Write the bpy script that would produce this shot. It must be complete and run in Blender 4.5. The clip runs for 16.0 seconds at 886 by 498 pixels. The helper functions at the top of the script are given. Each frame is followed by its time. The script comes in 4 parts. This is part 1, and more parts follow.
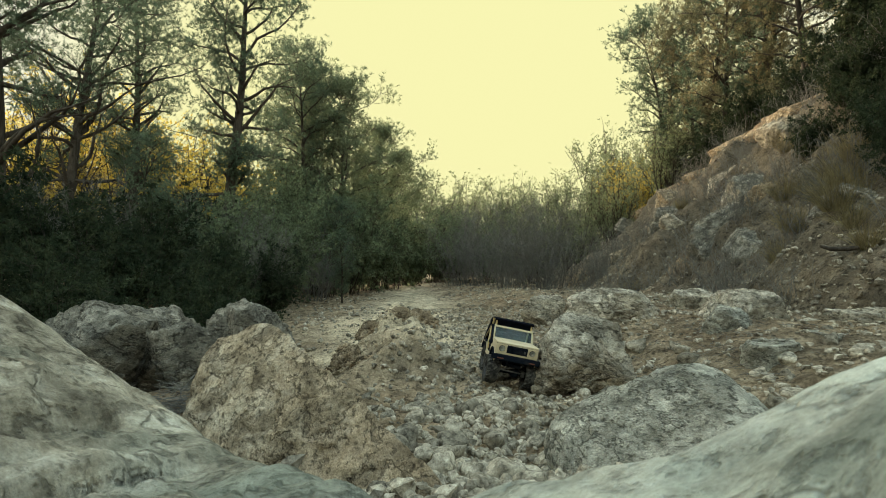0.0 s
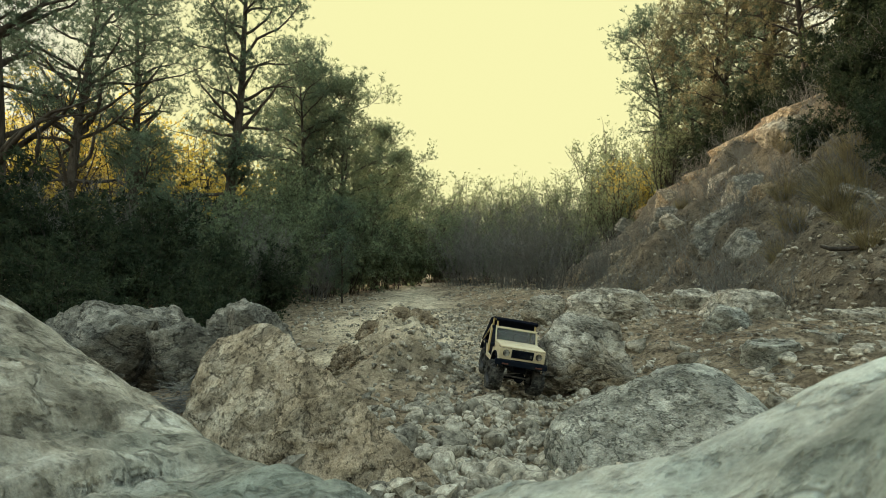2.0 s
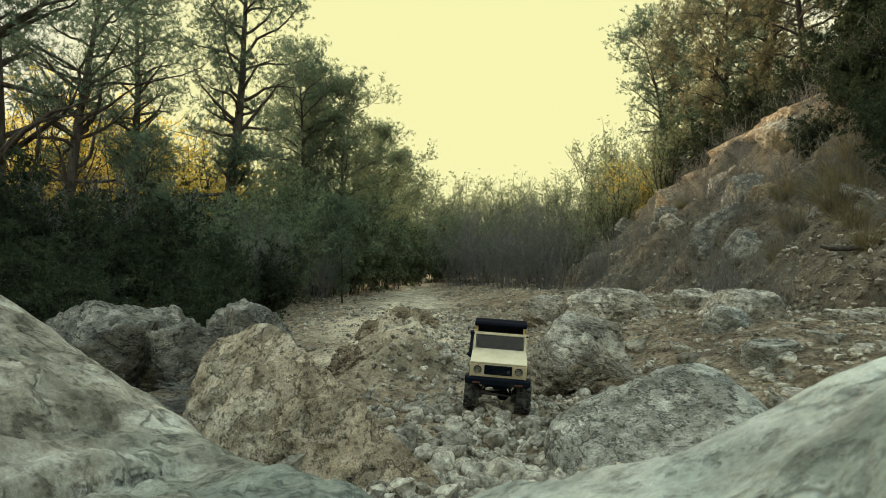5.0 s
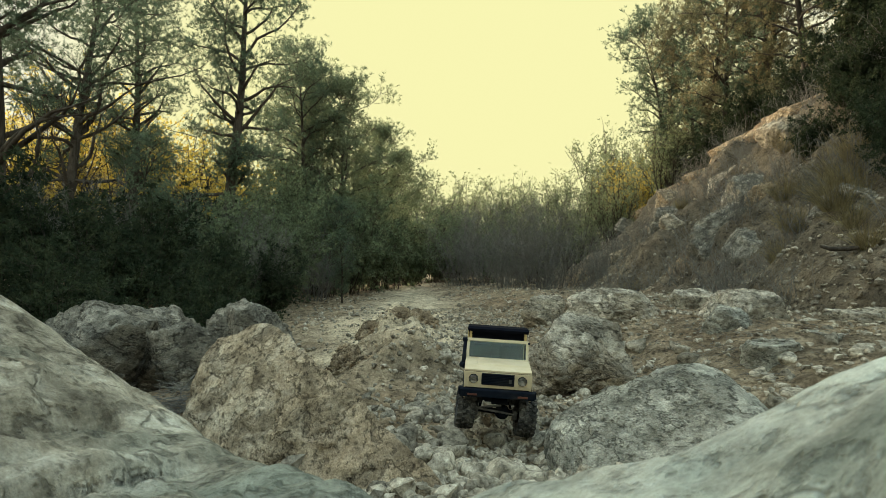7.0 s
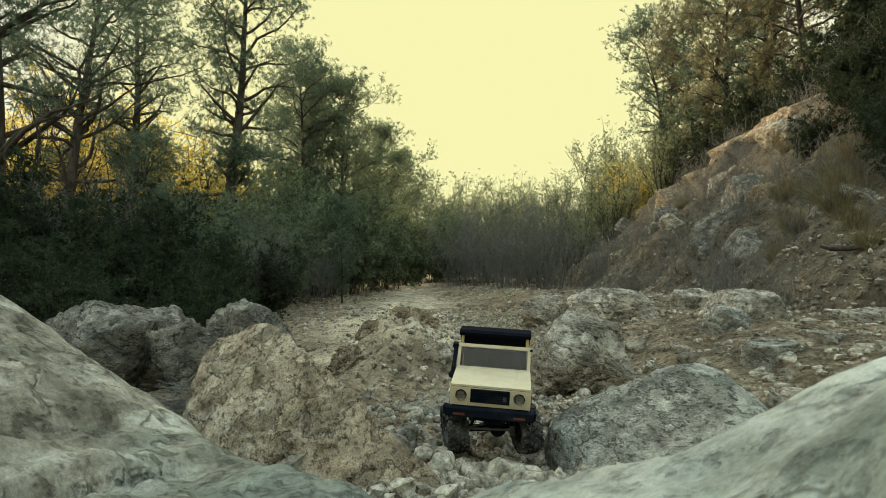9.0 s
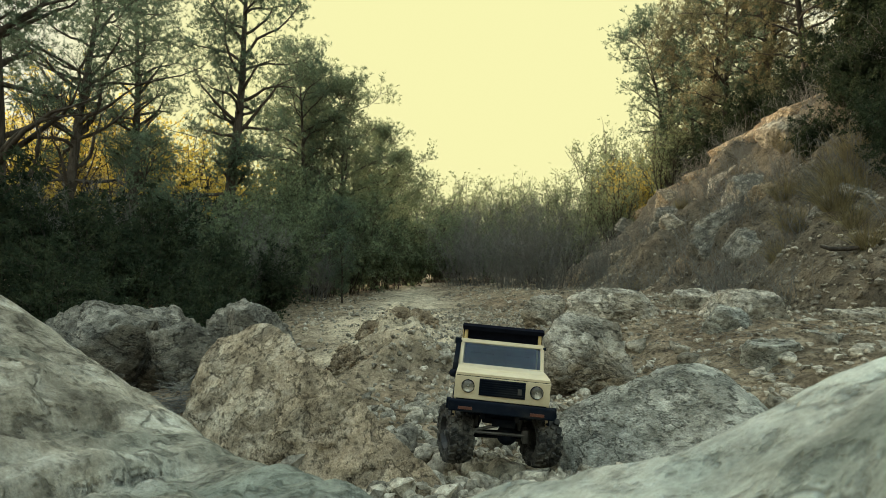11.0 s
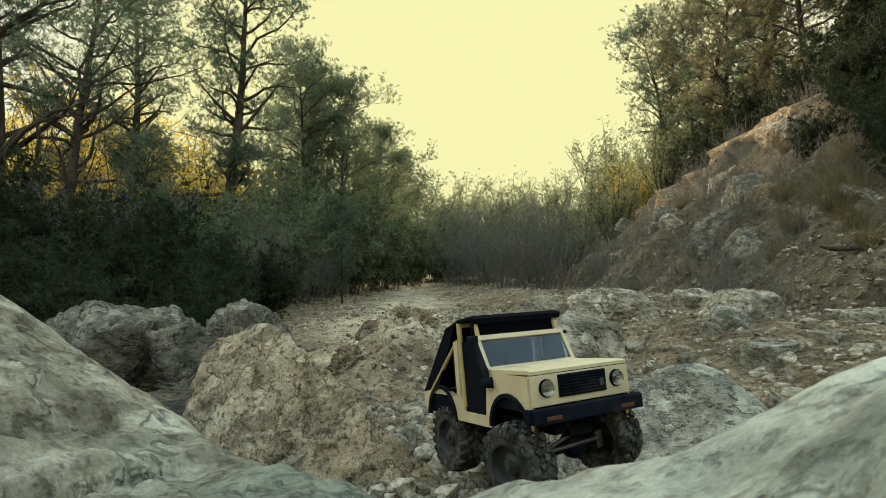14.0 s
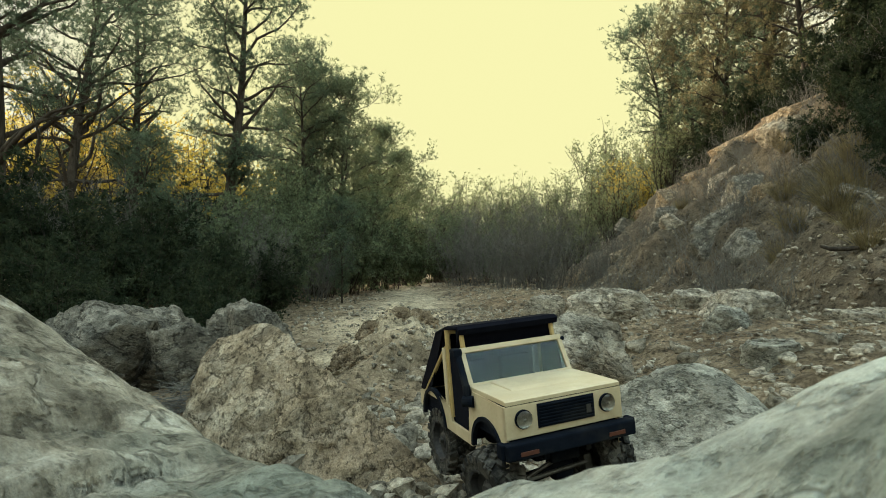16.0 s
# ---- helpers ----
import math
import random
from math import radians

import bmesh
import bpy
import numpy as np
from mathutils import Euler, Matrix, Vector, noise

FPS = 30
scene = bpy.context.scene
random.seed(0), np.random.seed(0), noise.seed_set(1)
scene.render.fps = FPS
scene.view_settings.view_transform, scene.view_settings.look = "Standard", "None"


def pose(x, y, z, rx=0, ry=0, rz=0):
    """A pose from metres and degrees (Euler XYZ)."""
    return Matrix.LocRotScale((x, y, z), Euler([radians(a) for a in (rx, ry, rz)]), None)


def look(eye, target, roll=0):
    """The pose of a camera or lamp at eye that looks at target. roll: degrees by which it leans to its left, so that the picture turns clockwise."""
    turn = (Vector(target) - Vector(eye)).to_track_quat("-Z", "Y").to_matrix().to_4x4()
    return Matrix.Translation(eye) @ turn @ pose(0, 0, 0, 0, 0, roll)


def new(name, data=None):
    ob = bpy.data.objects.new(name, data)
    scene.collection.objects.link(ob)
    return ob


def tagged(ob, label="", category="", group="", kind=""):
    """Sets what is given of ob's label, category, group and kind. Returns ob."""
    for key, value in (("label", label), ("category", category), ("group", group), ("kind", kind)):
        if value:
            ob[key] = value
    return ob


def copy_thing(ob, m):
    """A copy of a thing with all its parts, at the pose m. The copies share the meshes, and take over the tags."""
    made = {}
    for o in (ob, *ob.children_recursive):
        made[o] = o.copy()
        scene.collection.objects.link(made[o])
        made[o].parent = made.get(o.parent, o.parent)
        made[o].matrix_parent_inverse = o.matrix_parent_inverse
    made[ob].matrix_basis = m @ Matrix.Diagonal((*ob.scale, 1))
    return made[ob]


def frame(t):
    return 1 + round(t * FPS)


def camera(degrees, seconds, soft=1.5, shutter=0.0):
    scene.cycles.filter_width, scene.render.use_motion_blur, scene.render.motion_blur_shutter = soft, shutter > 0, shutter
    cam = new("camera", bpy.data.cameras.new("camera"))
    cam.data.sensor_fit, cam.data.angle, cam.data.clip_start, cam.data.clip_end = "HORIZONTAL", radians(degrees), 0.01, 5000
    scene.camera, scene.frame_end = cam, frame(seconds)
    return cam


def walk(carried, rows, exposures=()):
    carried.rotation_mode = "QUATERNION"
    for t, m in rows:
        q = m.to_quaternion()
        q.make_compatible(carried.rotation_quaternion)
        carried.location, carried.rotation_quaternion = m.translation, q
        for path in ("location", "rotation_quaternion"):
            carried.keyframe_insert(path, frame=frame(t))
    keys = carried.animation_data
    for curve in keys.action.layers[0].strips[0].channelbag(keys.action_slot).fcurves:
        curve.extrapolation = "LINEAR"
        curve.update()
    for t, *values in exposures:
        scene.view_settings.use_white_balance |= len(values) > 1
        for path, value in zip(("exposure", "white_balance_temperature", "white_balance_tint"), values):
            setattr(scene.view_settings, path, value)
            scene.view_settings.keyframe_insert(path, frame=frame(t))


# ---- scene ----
EYE_Z = 0.55
cam = camera(77.0, 16.0, soft=0.5)
cam.data.dof.use_dof = True
cam.data.dof.focus_distance = 1.5
cam.data.dof.aperture_fstop = 18.0
walk(cam, [(0.0, look((0, 0, EYE_Z), (0, 10, EYE_Z))), (16.0, look((0, 0, EYE_Z), (0, 10, EYE_Z)))],
     exposures=[(0.0, 3.5), (16.0, 3.5)])

# ---- sky and sun: low evening sun ahead behind the pines, hazy pale yellow horizon ----
SUN_EL, SUN_AZ = radians(9), radians(-38)
world = bpy.data.worlds.new("evening_sky")
scene.world = world
world.use_nodes = True
wn, wl = world.node_tree.nodes, world.node_tree.links
wn.clear()
w_out, w_bg = wn.new("ShaderNodeOutputWorld"), wn.new("ShaderNodeBackground")
w_sky = wn.new("ShaderNodeTexSky")
w_sky.sky_type, w_sky.sun_disc = "NISHITA", False
w_sky.sun_elevation, w_sky.sun_rotation = SUN_EL, SUN_AZ
w_sky.dust_density = 2.0
w_tc, w_dot, w_ramp = wn.new("ShaderNodeTexCoord"), wn.new("ShaderNodeVectorMath"), wn.new("ShaderNodeMapRange")
# the pale glow fills the low sky ahead and gives way to blue with the angle from it
w_dot.operation = "DOT_PRODUCT"
w_dot.inputs[1].default_value = (0, math.cos(radians(6)), math.sin(radians(6)))
w_ramp.interpolation_type = "SMOOTHSTEP"
w_ramp.inputs["From Min"].default_value, w_ramp.inputs["From Max"].default_value = 0.74, 0.915
w_ramp.inputs["To Min"].default_value, w_ramp.inputs["To Max"].default_value = 0.0, 1.0
w_scale, w_mix = wn.new("ShaderNodeVectorMath"), wn.new("ShaderNodeMix")
w_scale.operation = "MULTIPLY"
w_scale.inputs[1].default_value = (0.205, 0.180, 0.134)
w_cap = wn.new("ShaderNodeVectorMath")
w_cap.operation = "MINIMUM"
w_sep, w_high, w_limit = wn.new("ShaderNodeSeparateXYZ"), wn.new("ShaderNodeMapRange"), wn.new("ShaderNodeVectorMath")
w_high.inputs["From Min"].default_value, w_high.inputs["From Max"].default_value = 0.38, 0.72
w_high.inputs["To Min"].default_value, w_high.inputs["To Max"].default_value = 1.0, 3.6
w_limit.operation = "SCALE"
w_limit.inputs[0].default_value = (0.084, 0.083, 0.065)
wl.new(w_tc.outputs["Generated"], w_sep.inputs[0])
wl.new(w_sep.outputs["Z"], w_high.inputs["Value"])
wl.new(w_high.outputs[0], w_limit.inputs["Scale"])
wl.new(w_limit.outputs[0], w_cap.inputs[1])
w_mix.data_type = "RGBA"
w_mix.inputs["B"].default_value = (0.0835, 0.0812, 0.0402, 1)
wl.new(w_tc.outputs["Generated"], w_dot.inputs[0])
wl.new(w_dot.outputs["Value"], w_ramp.inputs["Value"])
wl.new(w_sky.outputs[0], w_scale.inputs[0])
wl.new(w_scale.outputs[0], w_cap.inputs[0])
wl.new(w_cap.outputs[0], w_mix.inputs["A"])
wl.new(w_ramp.outputs[0], w_mix.inputs["Factor"])
wl.new(w_mix.outputs["Result"], w_bg.inputs["Color"])
wl.new(w_bg.outputs[0], w_out.inputs["Surface"])

sun = new("sun", bpy.data.lights.new("sun", "SUN"))
sun.data.energy, sun.data.angle, sun.data.color = 0.8, radians(10), (1.0, 0.82, 0.55)
_dir = Vector((math.sin(SUN_AZ) * math.cos(SUN_EL), math.cos(SUN_AZ) * math.cos(SUN_EL), math.sin(SUN_EL)))
sun.matrix_world = look(_dir * 30, (0, 0, 0))


# ---- materials ----
def srgb(r, g, b):
    return tuple(((c / 255 + 0.055) / 1.055) ** 2.4 if c > 10 else c / 3294 for c in (r, g, b)) + (1,)


def surface(name, stops, scale=8.0, rough=0.9, bump=0.3, bump_scale=60.0, metal=0.0, stain=None, stain_scale=2.0,
            stain_amount=0.5, per_object=0.0, per_island=0.0, coat=0.0, depth=0.004, stretch=(1, 1, 1), world_space=False):
    """A grained surface: ramp colours by noise, larger stains over it, fine relief."""
    m = bpy.data.materials.new(name)
    m.use_nodes = True
    n, l = m.node_tree.nodes, m.node_tree.links
    p = n["Principled BSDF"]
    p.inputs["Roughness"].default_value, p.inputs["Metallic"].default_value = rough, metal
    p.inputs["Coat Weight"].default_value = coat
    p.inputs["Specular IOR Level"].default_value = 0.12 if rough > 0.8 else 0.35
    tc, mp = n.new("ShaderNodeTexCoord"), n.new("ShaderNodeMapping")
    mp.inputs["Scale"].default_value = stretch
    if world_space:
        l.new(n.new("ShaderNodeNewGeometry").outputs["Position"], mp.inputs["Vector"])
    else:
        l.new(tc.outputs["Object"], mp.inputs["Vector"])
    a = n.new("ShaderNodeTexNoise")
    a.inputs["Scale"].default_value, a.inputs["Detail"].default_value, a.inputs["Roughness"].default_value = scale, 10, 0.75
    ramp = n.new("ShaderNodeValToRGB")
    cr = ramp.color_ramp
    cr.elements[0].position, cr.elements[0].color = 0.36, stops[0]
    cr.elements[1].position, cr.elements[1].color = 0.64, stops[-1]
    for i, c in enumerate(stops[1:-1]):
        cr.elements.new(0.36 + 0.28 * (i + 1) / (len(stops) - 1)).color = c
    l.new(mp.outputs[0], a.inputs["Vector"])
    l.new(a.outputs["Fac"], ramp.inputs[0])
    col = ramp.outputs[0]
    if stain:
        b = n.new("ShaderNodeTexNoise")
        b.inputs["Scale"].default_value, b.inputs["Detail"].default_value = stain_scale, 6
        mr = n.new("ShaderNodeMapRange")
        mr.inputs["From Min"].default_value, mr.inputs["From Max"].default_value = 0.48, 0.66
        mr.inputs["To Max"].default_value = stain_amount
        mx = n.new("ShaderNodeMix")
        mx.data_type = "RGBA"
        mx.inputs["B"].default_value = stain
        l.new(mp.outputs[0], b.inputs["Vector"])
        l.new(b.outputs["Fac"], mr.inputs["Value"])
        l.new(mr.outputs[0], mx.inputs["Factor"])
        l.new(col, mx.inputs["A"])
        col = mx.outputs["Result"]
    if per_object or per_island:
        hsv, mr2 = n.new("ShaderNodeHueSaturation"), n.new("ShaderNodeMapRange")
        amount = per_object or per_island
        src = n.new("ShaderNodeObjectInfo").outputs["Random"] if per_object else n.new("ShaderNodeNewGeometry").outputs["Random Per Island"]
        mr2.inputs["To Min"].default_value, mr2.inputs["To Max"].default_value = 1 - amount, 1 + amount
        l.new(src, mr2.inputs["Value"])
        l.new(mr2.outputs[0], hsv.inputs["Value"])
        l.new(col, hsv.inputs["Color"])
        col = hsv.outputs[0]
    l.new(col, p.inputs["Base Color"])
    if bump:
        c = n.new("ShaderNodeTexNoise")
        c.inputs["Scale"].default_value, c.inputs["Detail"].default_value, c.inputs["Roughness"].default_value = bump_scale, 9, 0.7
        bp = n.new("ShaderNodeBump")
        bp.inputs["Strength"].default_value, bp.inputs["Distance"].default_value = bump, depth
        l.new(mp.outputs[0], c.inputs["Vector"])
        l.new(c.outputs["Fac"], bp.inputs["Height"])
        d = n.new("ShaderNodeTexNoise")
        d.inputs["Scale"].default_value, d.inputs["Detail"].default_value, d.inputs["Roughness"].default_value = bump_scale * .27, 4, 0.6
        bp2 = n.new("ShaderNodeBump")
        bp2.inputs["Strength"].default_value, bp2.inputs["Distance"].default_value = bump * .7, depth * 2.2
        l.new(mp.outputs[0], d.inputs["Vector"])
        l.new(d.outputs["Fac"], bp2.inputs["Height"])
        l.new(bp2.outputs[0], bp.inputs["Normal"])
        l.new(bp.outputs[0], p.inputs["Normal"])
    return m


def leafy(m, amount=0.5):
    """Lets light through thin leaves."""
    n, l = m.node_tree.nodes, m.node_tree.links
    p, out = n["Principled BSDF"], n["Material Output"]
    tr, mx = n.new("ShaderNodeBsdfTranslucent"), n.new("ShaderNodeMixShader")
    mx.inputs[0].default_value = amount
    l.new(p.inputs["Base Color"].links[0].from_socket, tr.inputs["Color"])
    l.new(p.outputs[0], mx.inputs[1])
    l.new(tr.outputs[0], mx.inputs[2])
    l.new(mx.outputs[0], out.inputs["Surface"])
    return m


def c3(r, g, b):
    return (r, g, b, 1)


def weathered(m, grain=1.0, size=1.0, crack=0.0, stretch=(1, 1, 1), tilt=(0, 0, 0), pit=.45, world_space=False, relief=0):
    """Fine grain, dark pits and dirt-filled cracks over a surface, with their relief. size: about how coarse the grain is."""
    n, l = m.node_tree.nodes, m.node_tree.links
    p = n["Principled BSDF"]
    src = p.inputs["Base Color"].links[0].from_socket
    mp = n.new("ShaderNodeMapping")
    mp.inputs["Scale"].default_value, mp.inputs["Rotation"].default_value = stretch, [radians(q) for q in tilt]
    if world_space:
        l.new(n.new("ShaderNodeNewGeometry").outputs["Position"], mp.inputs["Vector"])
    else:
        l.new(n.new("ShaderNodeTexCoord").outputs["Object"], mp.inputs["Vector"])

    def field(scale, detail, rough, lo, hi, to_lo, to_hi):
        t, r = n.new("ShaderNodeTexNoise"), n.new("ShaderNodeMapRange")
        t.inputs["Scale"].default_value, t.inputs["Detail"].default_value, t.inputs["Roughness"].default_value = scale / size, detail, rough
        for key, v in (("From Min", lo), ("From Max", hi), ("To Min", to_lo), ("To Max", to_hi)):
            r.inputs[key].default_value = v
        l.new(mp.outputs[0], t.inputs["Vector"])
        l.new(t.outputs["Fac"], r.inputs["Value"])
        return t.outputs["Fac"], r.outputs[0]

    def calc(op, u, v):
        q = n.new("ShaderNodeMath")
        q.operation = op
        for i, w in enumerate((u, v)):
            if isinstance(w, (int, float)):
                q.inputs[i].default_value = w
            else:
                l.new(w, q.inputs[i])
        return q.outputs[0]

    _, fine = field(210, 5, .75, .32, .68, 1 - .46 * grain, 1 + .40 * grain)
    _, pits = field(62, 4, .62, .36, .46, pit, 1.0)
    _, broad = field(14, 5, .6, .34, .66, 1 - .46 * grain, 1 + .38 * grain)
    shade = calc("MULTIPLY", calc("MULTIPLY", fine, pits), broad)
    height = calc("ADD", calc("MULTIPLY", fine, .35), pits)
    if crack:
        line, _ = field(7, 5, .62, 0, 1, 0, 1)
        gap = n.new("ShaderNodeMapRange")
        gap.inputs["From Max"].default_value, gap.inputs["To Min"].default_value = .022, 1 - crack
        l.new(calc("ABSOLUTE", calc("SUBTRACT", line, .5), 0), gap.inputs["Value"])
        shade = calc("MULTIPLY", shade, gap.outputs[0])
        height = calc("ADD", height, calc("MULTIPLY", gap.outputs[0], 1.5))
    hsv = n.new("ShaderNodeHueSaturation")
    l.new(shade, hsv.inputs["Value"])
    l.new(src, hsv.inputs["Color"])
    l.new(hsv.outputs[0], p.inputs["Base Color"])
    bp = n.new("ShaderNodeBump")
    bp.inputs["Strength"].default_value, bp.inputs["Distance"].default_value = 1.0, relief or .006 * size
    l.new(height, bp.inputs["Height"])
    if p.inputs["Normal"].links:
        l.new(p.inputs["Normal"].links[0].from_socket, bp.inputs["Normal"])
    l.new(bp.outputs[0], p.inputs["Normal"])
    return m


LIMESTONE = weathered(surface("weathered_limestone", [c3(.20, .175, .13), c3(.40, .36, .28), c3(.56, .51, .41)], 9, .95, .8, 60,
                      stain=c3(.30, .225, .14), stain_scale=3, stain_amount=.6, depth=.011), 1, 1.5, .5, (1, 1, 1.9), (20, 25, 0))
LICHEN_ROCK = weathered(surface("lichened_grey_rock", [c3(.15, .143, .112), c3(.33, .315, .255), c3(.56, .53, .43)], 8, .95, .8, 60,
                        stain=c3(.20, .205, .17), stain_scale=5, stain_amount=.7, depth=.006), .9, 1, .5, (1, 1, 2.2), (0, 28, 0), pit=.5)
PALE_ROCK = weathered(surface("pale_lichened_rock", [c3(.10, .086, .06), c3(.33, .295, .22), c3(.55, .515, .415)], 7, .95, .8, 50,
                      stain=c3(.165, .195, .16), stain_scale=3.2, stain_amount=.75, depth=.006, stretch=(1.0, 1.3, 1)), .65, 1, .4, (.8, 1.5, 1), (0, 0, 38), pit=.6)
SMOOTH_ROCK = weathered(surface("smooth_pale_rock", [c3(.17, .162, .124), c3(.42, .41, .335), c3(.59, .59, .50)], 6, .95, .6, 50,
                        stain=c3(.22, .265, .225), stain_scale=4, stain_amount=.75, depth=.005, stretch=(1.0, 1.3, 1)), .55, 1, .35, (.8, 1.5, 1), (0, 0, 38), pit=.65)
TAN_ROCK = weathered(surface("tan_limestone", [c3(.19, .145, .09), c3(.36, .29, .195), c3(.54, .47, .35)], 10, .95, .8, 60,
                     stain=c3(.27, .185, .105), stain_scale=5, stain_amount=.6, depth=.010), 1, 1, .5, (1.6, .8, 1.6), (0, 35, 30))
EARTH_ROCK = weathered(surface("crumbling_brown_rock", [c3(.16, .115, .07), c3(.35, .27, .175), c3(.56, .47, .335)], 9, .95, .8, 60,
                       stain=c3(.24, .15, .08), stain_scale=4, stain_amount=.6, depth=.012), 1, 1.8, .5, (1, 1, 2), (10, 15, 0))
DARK_ROCK = weathered(surface("dark_weathered_rock", [c3(.10, .094, .076), c3(.23, .215, .175), c3(.42, .395, .32)], 9, .95, .8, 60,
                      stain=c3(.20, .165, .11), stain_scale=5, stain_amount=.5, depth=.011), 1, 1.2, .5, (1, 1, 1.8), (15, -25, 0))
STONE = weathered(surface("loose_limestone", [c3(.175, .15, .11), c3(.265, .235, .178), c3(.35, .315, .245)], 1.4, .95, 0,
                  per_object=.42), .9, 28, 0, pit=.5, relief=.002)
GRAVEL = surface("gravel_stone", [c3(.08, .068, .049), c3(.23, .203, .154), c3(.40, .36, .28)], 60, .95, .8, 140,
                 per_island=.5, depth=.003)
DIRT = surface("dry_trail_dirt", [c3(.105, .078, .046), c3(.235, .18, .115), c3(.38, .305, .205)], 12, 1.0, 1.0, 60,
               stain=c3(.24, .16, .095), stain_scale=.9, stain_amount=.5, depth=.018, world_space=True)


def dusty_path(m, pale, amount):
    """Paler trodden dust along the middle of the trail, ragged at its edges."""
    n, l = m.node_tree.nodes, m.node_tree.links
    p = n["Principled BSDF"]
    src = p.inputs["Base Color"].links[0].from_socket
    geo, sep, tex = n.new("ShaderNodeNewGeometry"), n.new("ShaderNodeSeparateXYZ"), n.new("ShaderNodeTexNoise")
    tex.inputs["Scale"].default_value, tex.inputs["Detail"].default_value = 1.6, 6
    l.new(geo.outputs["Position"], sep.inputs[0])
    l.new(geo.outputs["Position"], tex.inputs["Vector"])

    def calc(op, a, b):
        q = n.new("ShaderNodeMath")
        q.operation = op
        for i, v in enumerate((a, b)):
            if isinstance(v, (int, float)):
                q.inputs[i].default_value = v
            else:
                l.new(v, q.inputs[i])
        return q.outputs[0]

    centre = calc("ADD", calc("MULTIPLY", sep.outputs["Y"], -.045), -.10)
    off = calc("ABSOLUTE", calc("SUBTRACT", sep.outputs["X"], centre), 0)
    off = calc("ADD", off, calc("MULTIPLY", calc("SUBTRACT", tex.outputs["Fac"], .5), 1.6))
    mr, mx = n.new("ShaderNodeMapRange"), n.new("ShaderNodeMix")
    mr.inputs["From Min"].default_value, mr.inputs["From Max"].default_value = .15, .75
    mr.inputs["To Min"].default_value, mr.inputs["To Max"].default_value = amount, 0
    l.new(off, mr.inputs["Value"])
    near = n.new("ShaderNodeMapRange")
    near.inputs["From Min"].default_value, near.inputs["From Max"].default_value = 1.9, 3.0
    l.new(sep.outputs["Y"], near.inputs["Value"])
    mx.data_type = "RGBA"
    mx.inputs["B"].default_value = pale
    l.new(calc("MULTIPLY", mr.outputs[0], near.outputs[0]), mx.inputs["Factor"])
    l.new(src, mx.inputs["A"])
    l.new(mx.outputs["Result"], p.inputs["Base Color"])


dusty_path(DIRT, c3(.60, .50, .345), .8)


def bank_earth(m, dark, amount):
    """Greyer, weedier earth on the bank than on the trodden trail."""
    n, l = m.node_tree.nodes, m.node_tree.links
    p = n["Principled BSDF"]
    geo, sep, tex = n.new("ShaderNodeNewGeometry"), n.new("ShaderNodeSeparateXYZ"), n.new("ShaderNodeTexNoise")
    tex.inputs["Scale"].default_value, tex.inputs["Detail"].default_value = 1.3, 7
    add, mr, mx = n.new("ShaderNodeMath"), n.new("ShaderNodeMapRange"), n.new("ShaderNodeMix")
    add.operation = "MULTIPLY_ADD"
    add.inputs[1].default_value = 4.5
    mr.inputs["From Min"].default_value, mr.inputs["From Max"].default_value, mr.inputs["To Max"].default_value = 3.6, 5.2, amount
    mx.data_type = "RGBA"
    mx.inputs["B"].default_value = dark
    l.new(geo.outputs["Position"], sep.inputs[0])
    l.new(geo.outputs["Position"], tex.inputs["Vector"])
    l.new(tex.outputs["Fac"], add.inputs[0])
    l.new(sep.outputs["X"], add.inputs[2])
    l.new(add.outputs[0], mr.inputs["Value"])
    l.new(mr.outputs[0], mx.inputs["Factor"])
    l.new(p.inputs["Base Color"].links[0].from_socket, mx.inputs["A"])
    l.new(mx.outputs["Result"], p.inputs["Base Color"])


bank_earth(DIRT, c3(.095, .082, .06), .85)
weathered(DIRT, .9, 2.2, 0, pit=.4, world_space=True)
BARK = surface("pine_bark", [c3(.018, .016, .013), c3(.055, .046, .036), c3(.10, .085, .068)], 12, .95, .9, 40, depth=.01, stretch=(1, 1, .25))
TWIG = surface("dry_twig", [c3(.08, .076, .066), c3(.14, .134, .118), c3(.21, .20, .18)], 12, .95, .0)
STRAW = leafy(surface("dry_grass", [c3(.12, .095, .045), c3(.22, .18, .09), c3(.32, .27, .14)], 5, .9, 0, per_island=.35), .3)
NEEDLE = leafy(surface("pine_needles", [c3(.055, .085, .06), c3(.105, .145, .095), c3(.16, .20, .13)], 2.5, .85, 0, per_island=.5))
NEEDLE_WARM = leafy(surface("dry_pine_needles", [c3(.10, .105, .062), c3(.185, .17, .095), c3(.30, .24, .13)], 2.5, .85, 0, per_island=.5))
# lighter, yellower needle copy: sky light and sun speckles put into the colour
NEEDLE_LIT = leafy(surface("lit_pine_needles", [c3(.10, .125, .072), c3(.18, .21, .118), c3(.27, .29, .17)], 2.5, .85, 0, per_island=.5))
# near-black green: the shade under the canopy is put into this leaf colour
SHADED_LEAF = leafy(surface("shaded_shrub_leaves", [c3(.012, .020, .011), c3(.03, .042, .023), c3(.065, .078, .04)], 2.5, .85, 0, per_island=.5))
# bright saturated yellow: the glow of backlit foliage is put into the colour
SUN_GLOW_LEAF = leafy(surface("yellow_leaves_with_sun_glow", [c3(.34, .24, .03), c3(.56, .42, .07), c3(.72, .56, .14)], 2.5, .85, 0, per_island=.35), .65)
LEAF_MID = leafy(surface("grey_green_leaves", [c3(.065, .088, .05), c3(.125, .155, .088), c3(.20, .23, .13)], 2.5, .85, 0, per_island=.5))
